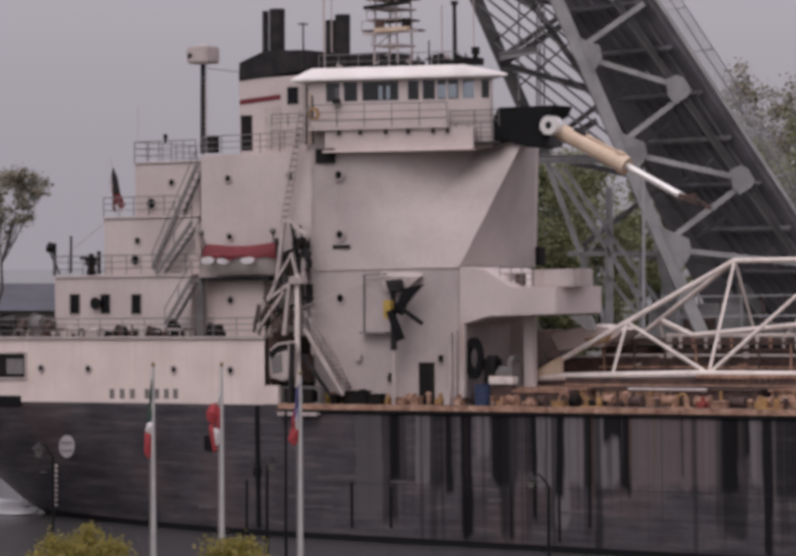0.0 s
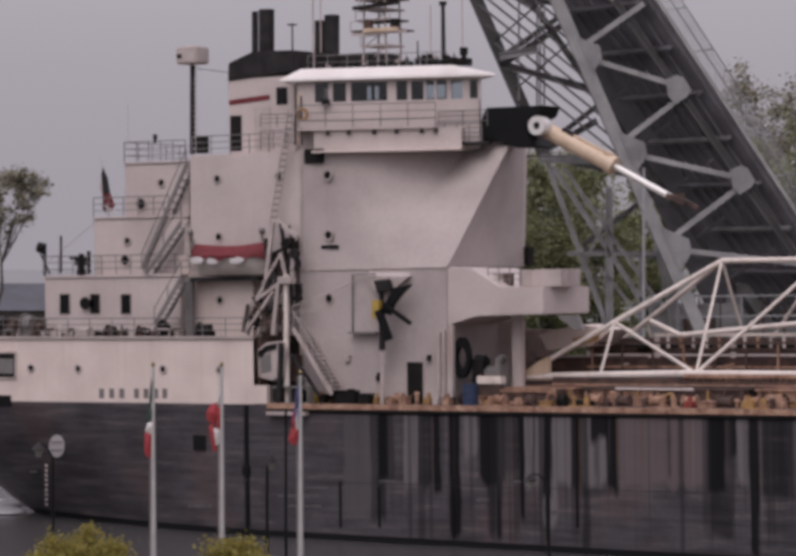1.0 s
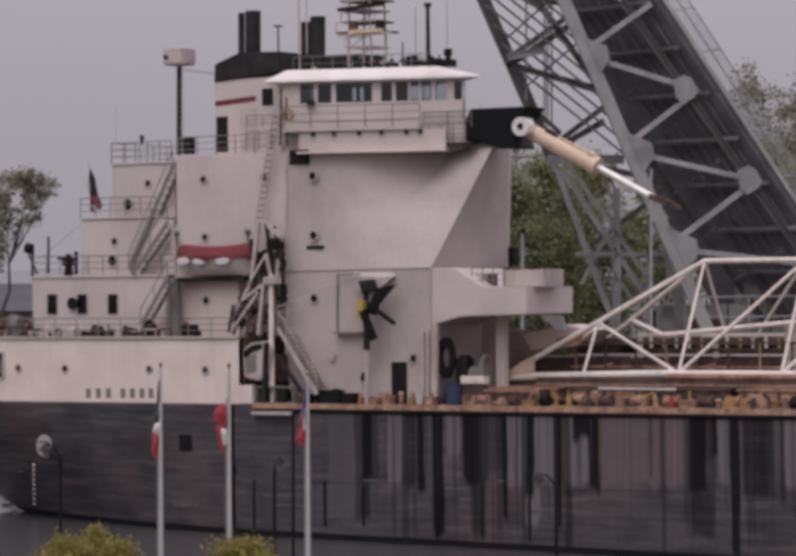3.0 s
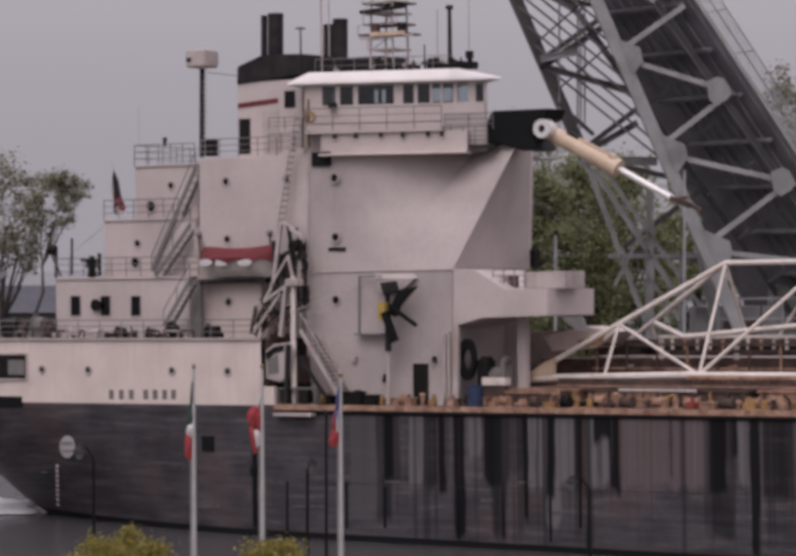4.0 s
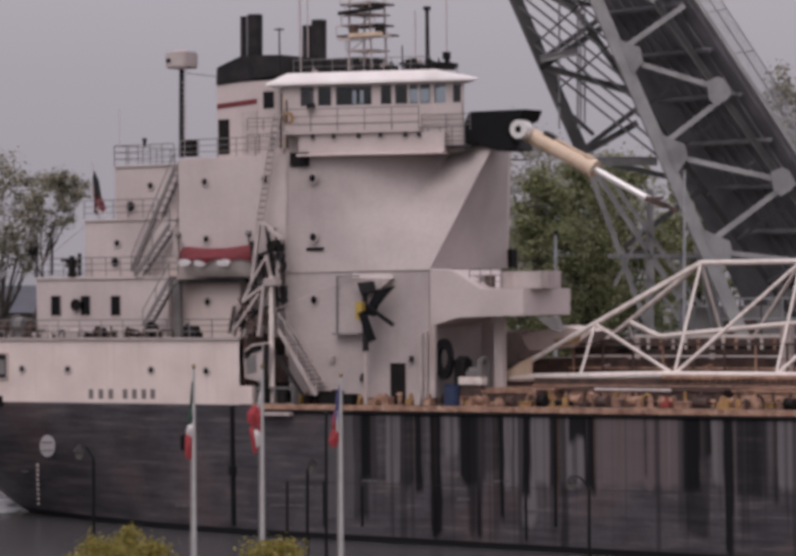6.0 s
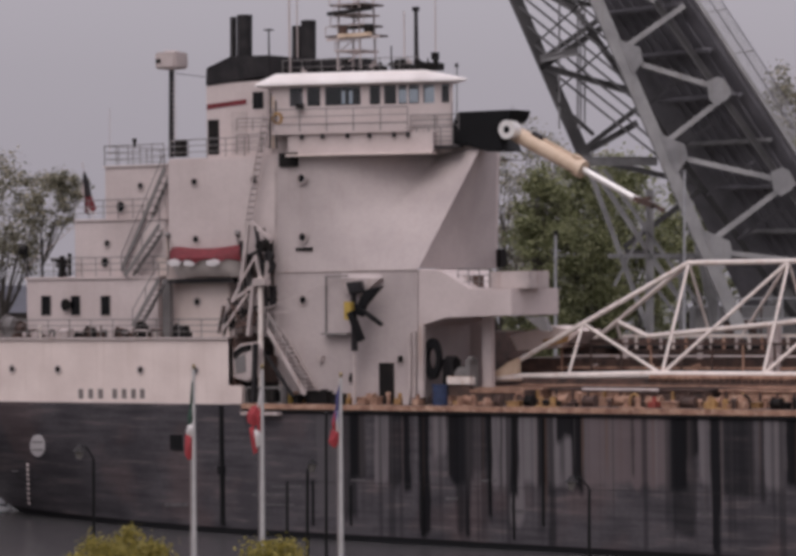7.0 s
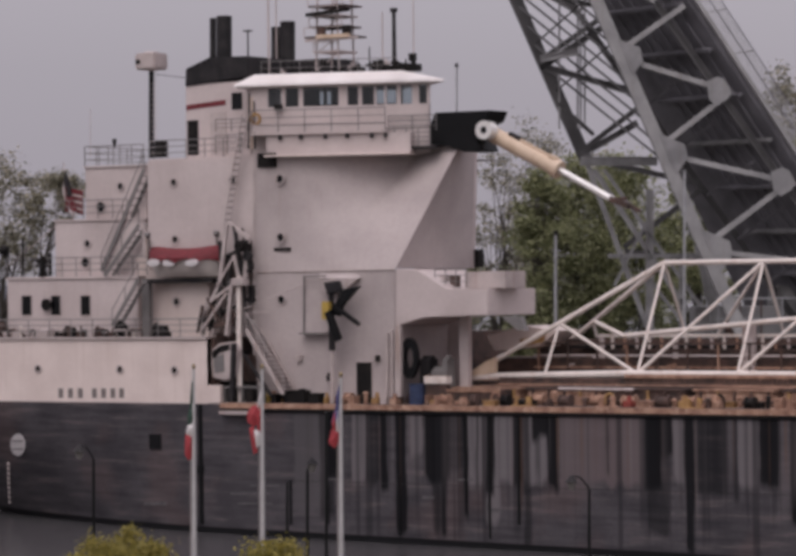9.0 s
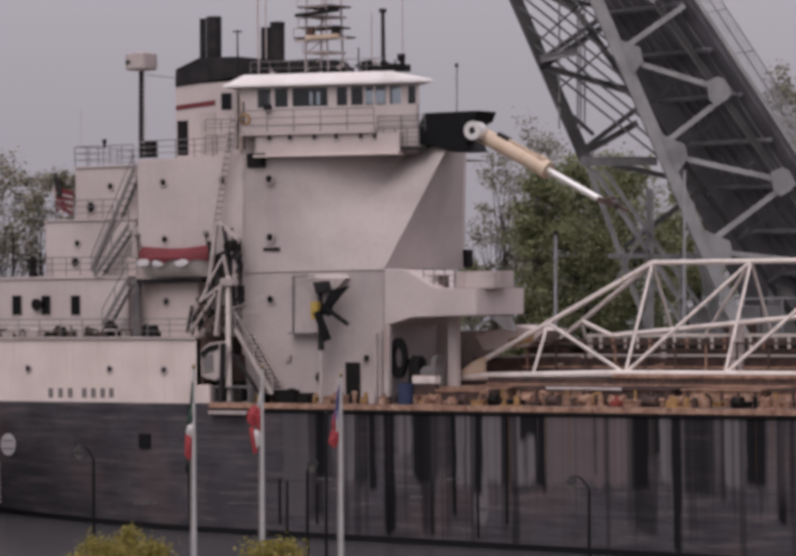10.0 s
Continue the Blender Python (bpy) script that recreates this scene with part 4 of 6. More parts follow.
# --- boom bracket and lifting ram ---
BY = 7.2
part("boom_bracket", prism([S(u, v, BY - 1.0) for u, v in ((953, 276), (980, 212), (1094, 207), (1086, 228), (1066, 238), (1062, 258), (1076, 289), (1040, 291), (1000, 278))], (0, 2.0, 0)), BLACK, ship, "black steel boom bracket", bevel=0.05)
a, b, c, d = S(1082, 247, BY), S(1232, 326, BY), S(1240, 332, BY), S(1345, 388, BY)
ram = part("lifting_ram", join(tube(a + (b - a) * 0.05, b, 0.46, 0.46, 18)), BEIGE, ship, "beige hydraulic lifting cylinder", smooth=True)
eye_at = S(1080, 247, BY - 1.15)
part("ram_eye", ring(eye_at, 0.37, 0.16, (0, 0.75, 0), 20), ROD, ram, "white eye of the ram")
part("pin", disc(eye_at + Vector((0, 0.03, 0)), 0.22, (0, 0.7, 0)), BLACK, ram)
part("gland", tube(b - (b - a) * 0.06, b + (b - a) * 0.02, 0.54, n=18), BEIGE, ram, smooth=True)
part("rod", tube(b, d, 0.19, n=14), ROD, ram, "bright piston rod", smooth=True)
part("hydraulic_block", girder(a + (b - a) * 0.34 + Vector((0, 0, 0.5)), a + (b - a) * 0.5 + Vector((0, 0, 0.5)), 0.4, 0.34), SOOT, ram, bevel=0.04)
part("hydraulic_line", tube(a + (b - a) * 0.4 + Vector((0, -0.1, 0.58)), b + Vector((0, -0.1, 0.55)), 0.07, n=6), BEIGE, ram)
part("port_block", girder(b - (b - a) * 0.1 + Vector((0, -0.1, 0.45)), b + Vector((0, -0.1, 0.45)), 0.4, 0.4), BEIGE, ram, bevel=0.04)
part("rod_clevis", girder(d - (d - b) * 0.05, S(1378, 400, BY), 0.4, 0.3), RUSTDK, ram)
part("ram_stay", join(girder(S(1345, 388, BY), S(1372, 384, BY), 0.2, 0.16), girder(S(1370, 395, BY), S(1400, 410, BY), 0.2, 0.2)), RUSTDK, ram)

# --- side box and columns before the house ---
walls("side_box", [(905, 642), (905, 526), (950, 529), (1010, 566), (1095, 566), (1095, 620), (962, 624)], TW, 7.6, "white side box over the deck")
q = S(1110, 566, TW)
part("deck_canvas", prism([S(1045, 532, 3.2), S(1130, 530, 3.2), S(1130, 566, 3.2), S(1045, 566, 3.2)], (0, 2.2, 0)), DULL, ship, bevel=0.05)
railing([S(985, 563, 3.0), S(1050, 563, 3.0)], 1.0, 0.6)
for u in (1000, 1022):
    part("deck_box", block(S(u, 560, 3.6).x - 0.25, S(u, 560, 3.6).x + 0.25, 3.6, 4.0, S(u, 562, 3.6).z, S(u, 538, 3.6).z), RUSTDK if u > 1010 else DULL, ship, bevel=0.03)
a, b = S(1031, 622, 4.6), S(1052, 745, 4.6)
part("column", block(a.x, b.x, 4.6, 5.0, MAIN, S(1040, 616, 4.6).z), WHITE, ship, bevel=0.04)
a, b = S(985, 768, 2.7), S(1120, 800, 2.7)
part("rusty_platform", block(a.x, b.x, 2.7, 5.0, MAIN, a.z), RUSTDK, ship, bevel=0.04)
part("platform_rim", block(a.x, b.x, 2.62, 2.7, a.z - 0.14, a.z + 0.02), RUST, ship)
a, b = S(962, 742, 2.5), S(1010, 758, 2.5)
part("white_case", block(a.x, b.x, 2.5, 3.1, b.z, a.z), BOOMP, ship, bevel=0.04)
part("case_stand", block(a.x + 0.1, b.x - 0.1, 2.6, 3.0, MAIN, b.z), RUSTDK, ship)
part("platform_edge", block(a.x, b.x, 2.6, 2.7, a.z - 0.12, a.z + 0.02), RUST, ship)
part("column_knee", prism([S(1120, 622, 3.0), S(1160, 622, 3.0), S(1170, 650, 3.0), S(1155, 650, 3.0)], (0, 0.4, 0)), RAILG, ship)
a, b = S(905, 628, 8.0), S(1034, 745, 8.0)
part("recess_wall", block(a.x, b.x, 8.0, 8.3, MAIN, S(905, 628, 5.0).z), WHITE, ship)
part("conveyor_trunk", block(S(905, 640, TW).x - 3, S(905, 640, TW).x + 0.6, 9.0, 13.5, MAIN, S(1075, 652, 9.0).z), RUSTDK, ship, bevel=0.05)
part("side_post", girder(S(912, 640, TW), S(912, 790, TW), 0.25, 0.35), DULL, ship)
c = S(931, 706, 2.6)
reel = ring((0, 0, 0), 0.42, 0.13, (0, 0.35, 0), 18)
part("hose_reel", ([Vector((c.x + v.x, 2.6 + v.y, c.z + v.z * 2.1)) for v in reel[0]], reel[1]), BLACK, ship, "tall black oval hose rack")
for u, v0, v1, w in ((962, 700, 745, 20), (988, 722, 748, 24), (1003, 700, 735, 9)):
    a, b = S(u - w / 2, v0, 3.4), S(u + w / 2, v1, 3.4)
    part("deck_machine", join(block(a.x, b.x, 3.4, 4.4, MAIN, a.z - 0.2), tube((a.x, 3.9, a.z - 0.3), (b.x, 3.9, a.z - 0.3), 0.3, n=12)), RAILG if u > 980 else SOOT, ship, bevel=0.03)

# --- unloading boom along the deck ---
boom = part("unloading_boom", join(tube(S(1040, 744, 5.6), S(1395, 737, 5.6), 0.22, n=10), tube(S(1395, 737, 5.6), S(1395, 737, 5.6) + Vector((62, 0, 0)), 0.19, n=10)), BOOMP, ship, "white tubular boom truss with rust", smooth=True)
BN, BT, BF = 5.6, 9.1, 12.6
Z_T, Z_B = S(1445, 514, BT).z, S(1395, 737, BN).z
xt, xb = S(1447, 514, BT).x, S(1396, 737, BN).x
PAN = S(1650, 514, BT).x - xt
for y in (BN, BF):
    foot = Vector((S(1060, 738, BN).x, y, Z_B))
    apex = Vector((xt, BT, Z_T))
    mid = foot + (apex - foot) * 0.455
    part("end_post", tube(foot, apex, 0.145, n=8), BOOMP, boom)
    part("strut", tube(mid, (S(1207, 737, BN).x, y, Z_B), 0.085, n=7), BOOMP, boom)
    part("diagonal", tube(mid, (xb, y, Z_B), 0.10, n=7), BOOMP, boom)
    if y == BF:
        part("bottom_chord", tube(foot, (xb + 62, y, Z_B), 0.2, n=8), BOOMP, boom)
    for k in range(9):
        T, T2 = Vector((xt + k * PAN, BT, Z_T)), Vector((xt + (k + 1) * PAN, BT, Z_T))
        Bk, Bk2 = Vector((xb + k * PAN, y, Z_B)), Vector((xb + (k + 1) * PAN, y, Z_B))
        if y == BN:
            part("top_chord", tube(T, T2, 0.145, n=8), BOOMP, boom)
        part("strut", tube(T, Bk, 0.085, n=7), BOOMP, boom)
        part("diagonal", tube(Bk, T2, 0.10, n=7), BOOMP, boom)
for k in range(9):
    x = xt + k * PAN
    part("cross_tie", tube((xb + k * PAN, BN, Z_B), (xb + k * PAN, BF, Z_B), 0.1, n=6), BOOMP, boom)
part("heel_plate", prism([S(1035, 747, BN - 0.2), S(1103, 735, BN - 0.2), S(1103, 704, BN - 0.2), S(1085, 712, BN - 0.2)], (0, 0.4, 0)), BEIGE, boom, "tan heel plate", bevel=0.02)
# belt gallery inside the boom
zg0, zg1, zg2 = S(1400, 720, 9).z, S(1400, 690, 9).z, S(1400, 660, 9).z
xg = S(1310, 660, 9).x
part("belt_stringer", girder((xg - 3, 9.2, zg0), (xg + 58, 9.2, zg0), 0.15, 0.26), DULL, boom)
part("belt_stringer", girder((xg, 9.2, zg1), (xg + 58, 9.2, zg1), 0.12, 0.2), RUSTDK, boom)
part("belt_stringer", girder((xg, 9.2, zg2), (xg + 58, 9.2, zg2), 0.12, 0.16), BOOMP, boom)
part("belt", block(xg - 2, xg + 58, 9.5, 10.9, zg1 + 0.1, zg1 + 0.28), DARK, boom, "dark conveyor belt")
part("belt_skirt", block(xg - 5, xg + 58, 10.9, 11.0, zg0, zg2 - 0.2), RUSTDK, boom)
for i in range(70):
    x = xg + i * 0.78
    part("idler_post", block(x, x + (0.14 if i % 6 else 0.3), 9.15, 9.25, zg1 if i % 6 else zg0, zg2), (DULL, BOOMP, RUST)[i % 3], boom)
g0, g1 = S(1365, 661, 8.3), S(1568, 641, 8.3)
part("gallery_rail", join(tube(g0, g0 + (g1 - g0) * 6, 0.14, n=8), tube(S(1305, 632, 8.3), g0, 0.13, n=8)), BOOMP, boom)
for u in (1622, 1850):
    p = S(u, 735, 8.9)
    part("gallery_column", block(p.x - 0.35, p.x + 0.35, 8.7, 9.1, Z_B, S(u, 636, 8.9).z), DULL, boom, bevel=0.03)
part("hopper", prism([S(1085, 660, 8), S(1160, 640, 8), S(1230, 650, 8), S(1190, 682, 8), S(1100, 690, 8)], (0, 2.5, 0)), STRAKE, ship, "pale hopper plate", bevel=0.03)
part("hopper_lip", prism([S(1150, 668, 7.9), S(1205, 655, 7.9), S(1200, 672, 7.9), S(1160, 682, 7.9)], (0, 0.2, 0)), OCHRE, ship)
part("belt_trough", block(S(1080, 720, 9).x, xg + 20, 9, 13, S(1080, 735, 9).z, S(1080, 705, 9).z), RUSTDK, ship)

# --- hatch coamings and deck gear along the main deck ---
zc = S(1300, 770, 4.0).z
xh = S(1010, 780, 4).x
for k in range(14):
    x = xh + k * 5.2
    co = part("hatch", block(x, x + 4.6, 4.0, 16.5, MAIN, zc), (RUST, RUST, RUSTDK, RUST)[k % 4], ship, "rusty hatch coaming", bevel=0.05)
    part("hatch_cover", block(x - 0.1, x + 4.7, 3.9, 16.6, zc, zc + 0.12), RUSTDK if k % 3 else RUST, co)
    for j in range(5):
        part("stiffener", block(x + 0.3 + j, x + 0.42 + j, 3.88, 4.0, MAIN, zc), OCHRE if (j + k) % 4 == 0 else RUSTDK, co)
    part("deck_bollard", join(tube((x + 1.0, 1.2, MAIN), (x + 1.0, 1.2, MAIN + 0.55), 0.16, n=10), tube((x + 1.7, 1.2, MAIN), (x + 1.7, 1.2, MAIN + 0.55), 0.16, n=10), block(x + 0.7, x + 2.0, 0.95, 1.45, MAIN, MAIN + 0.08)), OCHRE if k % 2 else RUST, ship, smooth=True)
part("deck_pipe", tube((S(650, 790, 3.6).x, 3.6, MAIN + 0.25), (80, 3.6, MAIN + 0.25), 0.09, n=8), RUSTDK, ship)
part("deck", block(XP2, 90, 0.1, 20.4, MAIN - 0.1, MAIN + 0.01), RUSTDK, ship)
for k in range(28):
    x = S(650, 790, 3.6).x + k * 2.4
    part("pipe_saddle", block(x, x + 0.15, 3.5, 3.7, MAIN, MAIN + 0.25), RUSTDK, ship)
for u, w, h, mm in ((645, 18, 22, YELLOW), (668, 14, 16, OCHRE), (690, 22, 26, DARK), (715, 34, 30, DARK), (745, 16, 18, DULL), (765, 12, 22, OCHRE), (795, 16, 16, RUST), (868, 16, 24, OCHRE), (885, 14, 30, DULL), (905, 16, 22, RUST), (990, 22, 18, OCHRE), (1045, 30, 16, RUST), (1500, 22, 24, OCHRE), (1560, 30, 26, RUST), (1385, 18, 22, REDP), (1180, 26, 20, DARK)):
    p = S(u, 795, 1.8)
    ww, hh = w / 36, h / 36
    part("deck_fitting", join(block(p.x - ww / 2, p.x + ww / 2, 1.5, 2.1, MAIN, MAIN + hh * 0.55), tube((p.x, 1.8, MAIN + hh * 0.4), (p.x, 1.8, MAIN + hh), ww * 0.32, ww * 0.25, 9)), mm, ship, bevel=0.03)
c = S(950, 795, 1.6)
drum = ship_thing("oil_drum", "blue steel drum standing on the main deck", "drum", (c.x, 1.6, MAIN))
part("body", tube((c.x, 1.6, MAIN), (c.x, 1.6, MAIN + 1.15), 0.42, n=18), BLUE, drum, smooth=True)
for z in (0.38, 0.76, 1.12):
    part("hoop", ring((c.x, 1.6, MAIN + z), 0.42, 0.02, (0, 0, 0.05), 18), BLUE, drum)

# --- boarding gear forward of the poop ---
gx = S(586, 700, 0.8)
part("gangway_post", tube((gx.x, 0.8, MAIN), S(585, 540, 0.8), 0.17, 0.14, n=10), BOOMP, ship, "white gangway derrick post", smooth=True)
part("derrick_head", join(block(S(572, 548, 0.7).x, S(598, 548, 0.7).x, 0.5, 1.1, S(585, 560, 0.7).z, S(585, 545, 0.7).z)), DULL, ship, bevel=0.04)
stair(S(676, 778, 0.9), S(600, 648, 0.9), 1.35, treads=15, material=DULL)
part("stair_underside", girder(S(652, 782, 0.9), S(598, 700, 0.9), 0.12, 0.2), SOOT, ship)
part("chute", prism([S(527, 690, 0.3), S(545, 676, 0.3), S(575, 672, 0.3), S(582, 690, 0.3), S(578, 740, 0.3), S(560, 752, 0.3), S(530, 745, 0.3)], (0, 0.6, 0)), DULL, ship, "rounded cream fairlead housing", bevel=0.08)
part("housing_mouth", prism([S(u, v, 0.24) for u, v in ((529, 694), (546, 681), (566, 677), (566, 688), (546, 694), (538, 704), (532, 706))], (0, 0.05, 0)), DARK, ship)
part("housing_panel", prism([S(u, v, 0.25) for u, v in ((534, 706), (554, 696), (556, 732), (536, 736))], (0, 0.045, 0)), RAILG, ship)
part("housing_edge", girder(S(576, 676, 0.2), S(572, 792, 0.2), 0.3, 0.2), SOOT, ship)
part("break_bulkhead", block(XP2 - 0.1, XP2 + 0.1, 0.5, 20, MAIN, POOP), RUSTDK, ship)
part("gear_locker", block(S(560, 660, 1.6).x, S(605, 660, 1.6).x, 1.6, 2.3, MAIN, S(580, 700, 1.6).z), RUSTDK, ship, bevel=0.04)
for u, v0, v1, mm in ((565, 575, 660, DULL), (548, 590, 660, RUSTDK), (530, 600, 660, DULL), (510, 610, 660, RUSTDK)):
    part("davit_strut", girder(S(u, v1, 1.4), S(u + 14, v0, 1.4), 0.12, 0.12), mm, ship)
for a, b, mm in (((505, 655), (560, 575), DULL), ((515, 600), (590, 545), DULL), ((560, 660), (520, 585), RUSTDK), ((540, 615), (585, 600), DARK)):
    part("davit_strut", girder(S(*a, 1.2), S(*b, 1.2), 0.14, 0.16), mm, ship)
part("topping_wire", join(tube(S(590, 608, 0.9), S(722, 555, 2.2), 0.03, n=5), tube(S(590, 615, 0.9), S(645, 612, 2.2), 0.025, n=5)), DULL, ship)
railing([S(595, 640, 1.2), S(640, 700, 1.2)], 0.9, 1.0, 2)

# dark clutter at the break of the poop and along the house foot
for u, v0, v1, y, w, mm in ((556, 752, 798, 1.0, 14, DARK), (572, 760, 798, 1.3, 18, DARK), (600, 752, 798, 1.5, 20, DARK), (536, 750, 760, 0.8, 22, RUSTDK), (618, 770, 798, 1.2, 16, SOOT), (655, 778, 798, 1.0, 10, DARK), (700, 770, 798, 1.4, 40, DARK), (738, 776, 798, 1.0, 22, DARK), (815, 782, 798, 1.0, 14, RUST), (590, 690, 748, 2.0, 10, SOOT), (552, 655, 672, 1.8, 30, RUSTDK), (606, 560, 600, 2.0, 8, SOOT), (768, 742, 752, 2.2, 10, SOOT), (705, 700, 712, 2.2, 10, DULL)):
    a, b = S(u - w / 2, v0, y), S(u + w / 2, v1, y)
    low = MAIN if v1 > 790 else b.z
    part("deck_locker", join(block(a.x, b.x, y, y + 0.6, low, a.z - 0.08), block(a.x - 0.04, b.x + 0.04, y - 0.04, y + 0.64, a.z - 0.08, a.z)), mm, ship, bevel=0.02)
a, b = S(556, 762, 0.4), S(628, 797, 0.4)
fl = part("roller_fairlead", join(block(a.x, b.x, 0.4, 1.0, MAIN, MAIN + 0.1), block(a.x, b.x, 0.4, 1.0, a.z - 0.1, a.z), *[block(x - 0.05, x + 0.05, 0.4, 1.0, MAIN, a.z) for x in (a.x, (a.x + b.x) / 2, b.x)]), RAILG, ship, "grey frame with two dark rollers", bevel=0.02)
for u in (573, 610):
    c = S(u, 780, 0.5)
    part("roller", tube((c.x, 0.5, MAIN + 0.1), (c.x, 0.5, a.z - 0.1), 0.3, n=14), DARK, fl, smooth=True)
p, q = S(546, 812, -0.5), S(622, 820, -0.5)
part("boarding_ledge", block(p.x, q.x, -0.5, -0.02, q.z, p.z), DULL, ship, bevel=0.02)
for a, b, y, w, mm in (((512, 640), (548, 560), 1.5, 0.10, SOOT), ((522, 650), (566, 600), 1.3, 0.09, DARK), ((530, 585), (575, 640), 1.6, 0.09, SOOT), ((545, 470), (552, 560), 1.8, 0.14, SOOT), ((590, 445), (606, 500), 1.9, 0.12, DARK), ((560, 560), (606, 545), 1.4, 0.1, SOOT), ((575, 500), (588, 560), 1.3, 0.12, DULL), ((540, 560), (575, 500), 1.5, 0.1, DULL), ((500, 655), (510, 600), 1.4, 0.12, RUSTDK), ((570, 560), (560, 660), 1.0, 0.16, DULL), ((595, 560), (600, 640), 1.5, 0.10, SOOT), ((535, 640), (575, 632), 1.2, 0.2, RUSTDK)):
    part("davit_member", girder(S(*a, y), S(*b, y), w, w * 1.3), mm, ship)
for u, v, r, mm in ((552, 575, 0.22, DARK), (566, 622, 0.30, RUSTDK), (520, 632, 0.26, DARK), (583, 480, 0.24, DARK), (600, 500, 0.22, SOOT)):
    c = S(u, v, 1.2)
    part("sheave", join(ring(c, r, 0.06, (0, 0.25, 0)), disc(c + Vector((0, 0.05, 0)), r * 0.6, (0, 0.15, 0))), mm, ship)
# bars and stays inside the boom
for v, y, mm in ((676, 8.4, RUSTDK), (700, 8.6, DULL), (724, 8.8, RUST)):
    z = S(1400, v, y).z
    part("gallery_bar", girder((S(1180, v, y).x, y, z), (xg + 58, y, z), 0.08, 0.12), mm, boom)
for k in range(30):
    x = S(1190, 700, 8.5).x + k * 1.9
    part("gallery_post", girder((x, 8.5, S(1400, 730, 8.5).z), (x, 8.5, S(1400, 676, 8.5).z), 0.08, 0.1), RUSTDK if k % 3 else RUST, boom)

# scattered gear along the main deck
gear = random.Random(5)
for k in range(52):
    u = 640 + k * 21 + gear.uniform(-6, 6)
    y = gear.uniform(1.0, 3.4)
    p = S(u, 795, y)
    w, h = gear.uniform(0.2, 0.9), gear.uniform(0.2, 0.75)
    mm = gear.choice((RUST, RUST, RUST, RUST, OCHRE, RUST, RUSTDK, RUSTDK, RUSTDK, DARK))
    shape = k % 3 if k % 11 else 3
    if shape == 0:
        g = join(block(p.x, p.x + w, y, y + 0.5, MAIN, MAIN + h * 0.7), block(p.x - 0.05, p.x + w + 0.05, y - 0.05, y + 0.55, MAIN + h * 0.7, MAIN + h * 0.8))
    elif shape == 1:
        g = join(tube((p.x, y, MAIN), (p.x, y, MAIN + h), 0.12, n=9), tube((p.x, y, MAIN + h), (p.x, y, MAIN + h + 0.12), 0.2, 0.1, 9))
    elif shape == 2:
        g = join(tube((p.x, y, MAIN + 0.3), (p.x + w, y, MAIN + 0.3), 0.26, n=12), disc((p.x - 0.05, y, MAIN + 0.3), 0.34, (0.08, 0, 0), 14), disc((p.x + w, y, MAIN + 0.3), 0.34, (0.08, 0, 0), 14), block(p.x, p.x + w, y - 0.1, y + 0.1, MAIN, MAIN + 0.2))
    else:
        g = join(tube((p.x, y, MAIN), (p.x, y, MAIN + 0.4), 0.07, n=7), tube((p.x + 0.6, y, MAIN), (p.x + 0.6, y, MAIN + 0.4), 0.07, n=7), *[tube((p.x + 0.3 - 0.3 * math.cos(a), y, MAIN + 0.4 + 0.3 * math.sin(a)), (p.x + 0.3 - 0.3 * math.cos(a + 0.63), y, MAIN + 0.4 + 0.3 * math.sin(a + 0.63)), 0.07, n=7) for a in [0.628 * i for i in range(5)]])
    part(("vent_box", "vent_pipe", "winch_drum", "arched_fairlead")[shape], g, mm, ship)
# long pale pipe and a brown walk along the coamings
part("pale_pipe", tube(S(1238, 767, 3.3), S(1392, 769, 3.3), 0.09, n=8), DULL, ship)
part("boom_walk", block(S(1372, 741, 5.0).x, xb + 60, 4.9, 5.3, Z_B - 0.42, Z_B - 0.02), RUST, boom)
# shelf below the boom; a dark brown strip stands for the shaded gap
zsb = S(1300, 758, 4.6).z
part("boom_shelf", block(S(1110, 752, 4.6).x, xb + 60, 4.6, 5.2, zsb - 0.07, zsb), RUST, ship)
part("gap_strip", block(S(1110, 752, 4.7).x, xb + 60, 4.9, 5.0, zsb, zsb + 0.36), RUSTDK, ship)
# more gear on the wheelhouse roof and casing top
for k in range(20):
    u = 585 + k * 18.5 + gear.uniform(-7, 7)
    y = gear.uniform(4.5, 9.5)
    p = S(u, 128, y)
    h = gear.uniform(0.3, 1.0)
    g = join(tube((p.x, y, zt - 0.1), (p.x, y, zt + h), 0.05, n=6), block(p.x - 0.18, p.x + 0.18, y - 0.15, y + 0.15, zt + h * 0.5, zt + h * (0.75 + 0.25 * (k % 2))))
    part("roof_fitting", g, DARK if k % 4 else DULL, ship)
a, b = S(590, 112, 9.0), S(760, 118, 9.0)
part("stack_casing", block(a.x, b.x, 9.0, 12.0, zt - 0.4, a.z), SOOT, ship, bevel=0.05)

for k in range(46):
    y = gear.uniform(8.9, 9.8)
    x = S(1130, 720, y).x + k * 0.95 + gear.uniform(-0.3, 0.3)
    z = S(1400, 732, 9).z
    part("belt_roller", join(block(x, x + gear.uniform(0.15, 0.7), y, y + 0.3, z, z + gear.uniform(0.2, 0.9)), tube((x, y, z + 0.3), (x + 0.5, y, z + 0.4), 0.07, n=6)), gear.choice((RUST, RUSTDK, DULL, RUSTDK, DARK)), boom)
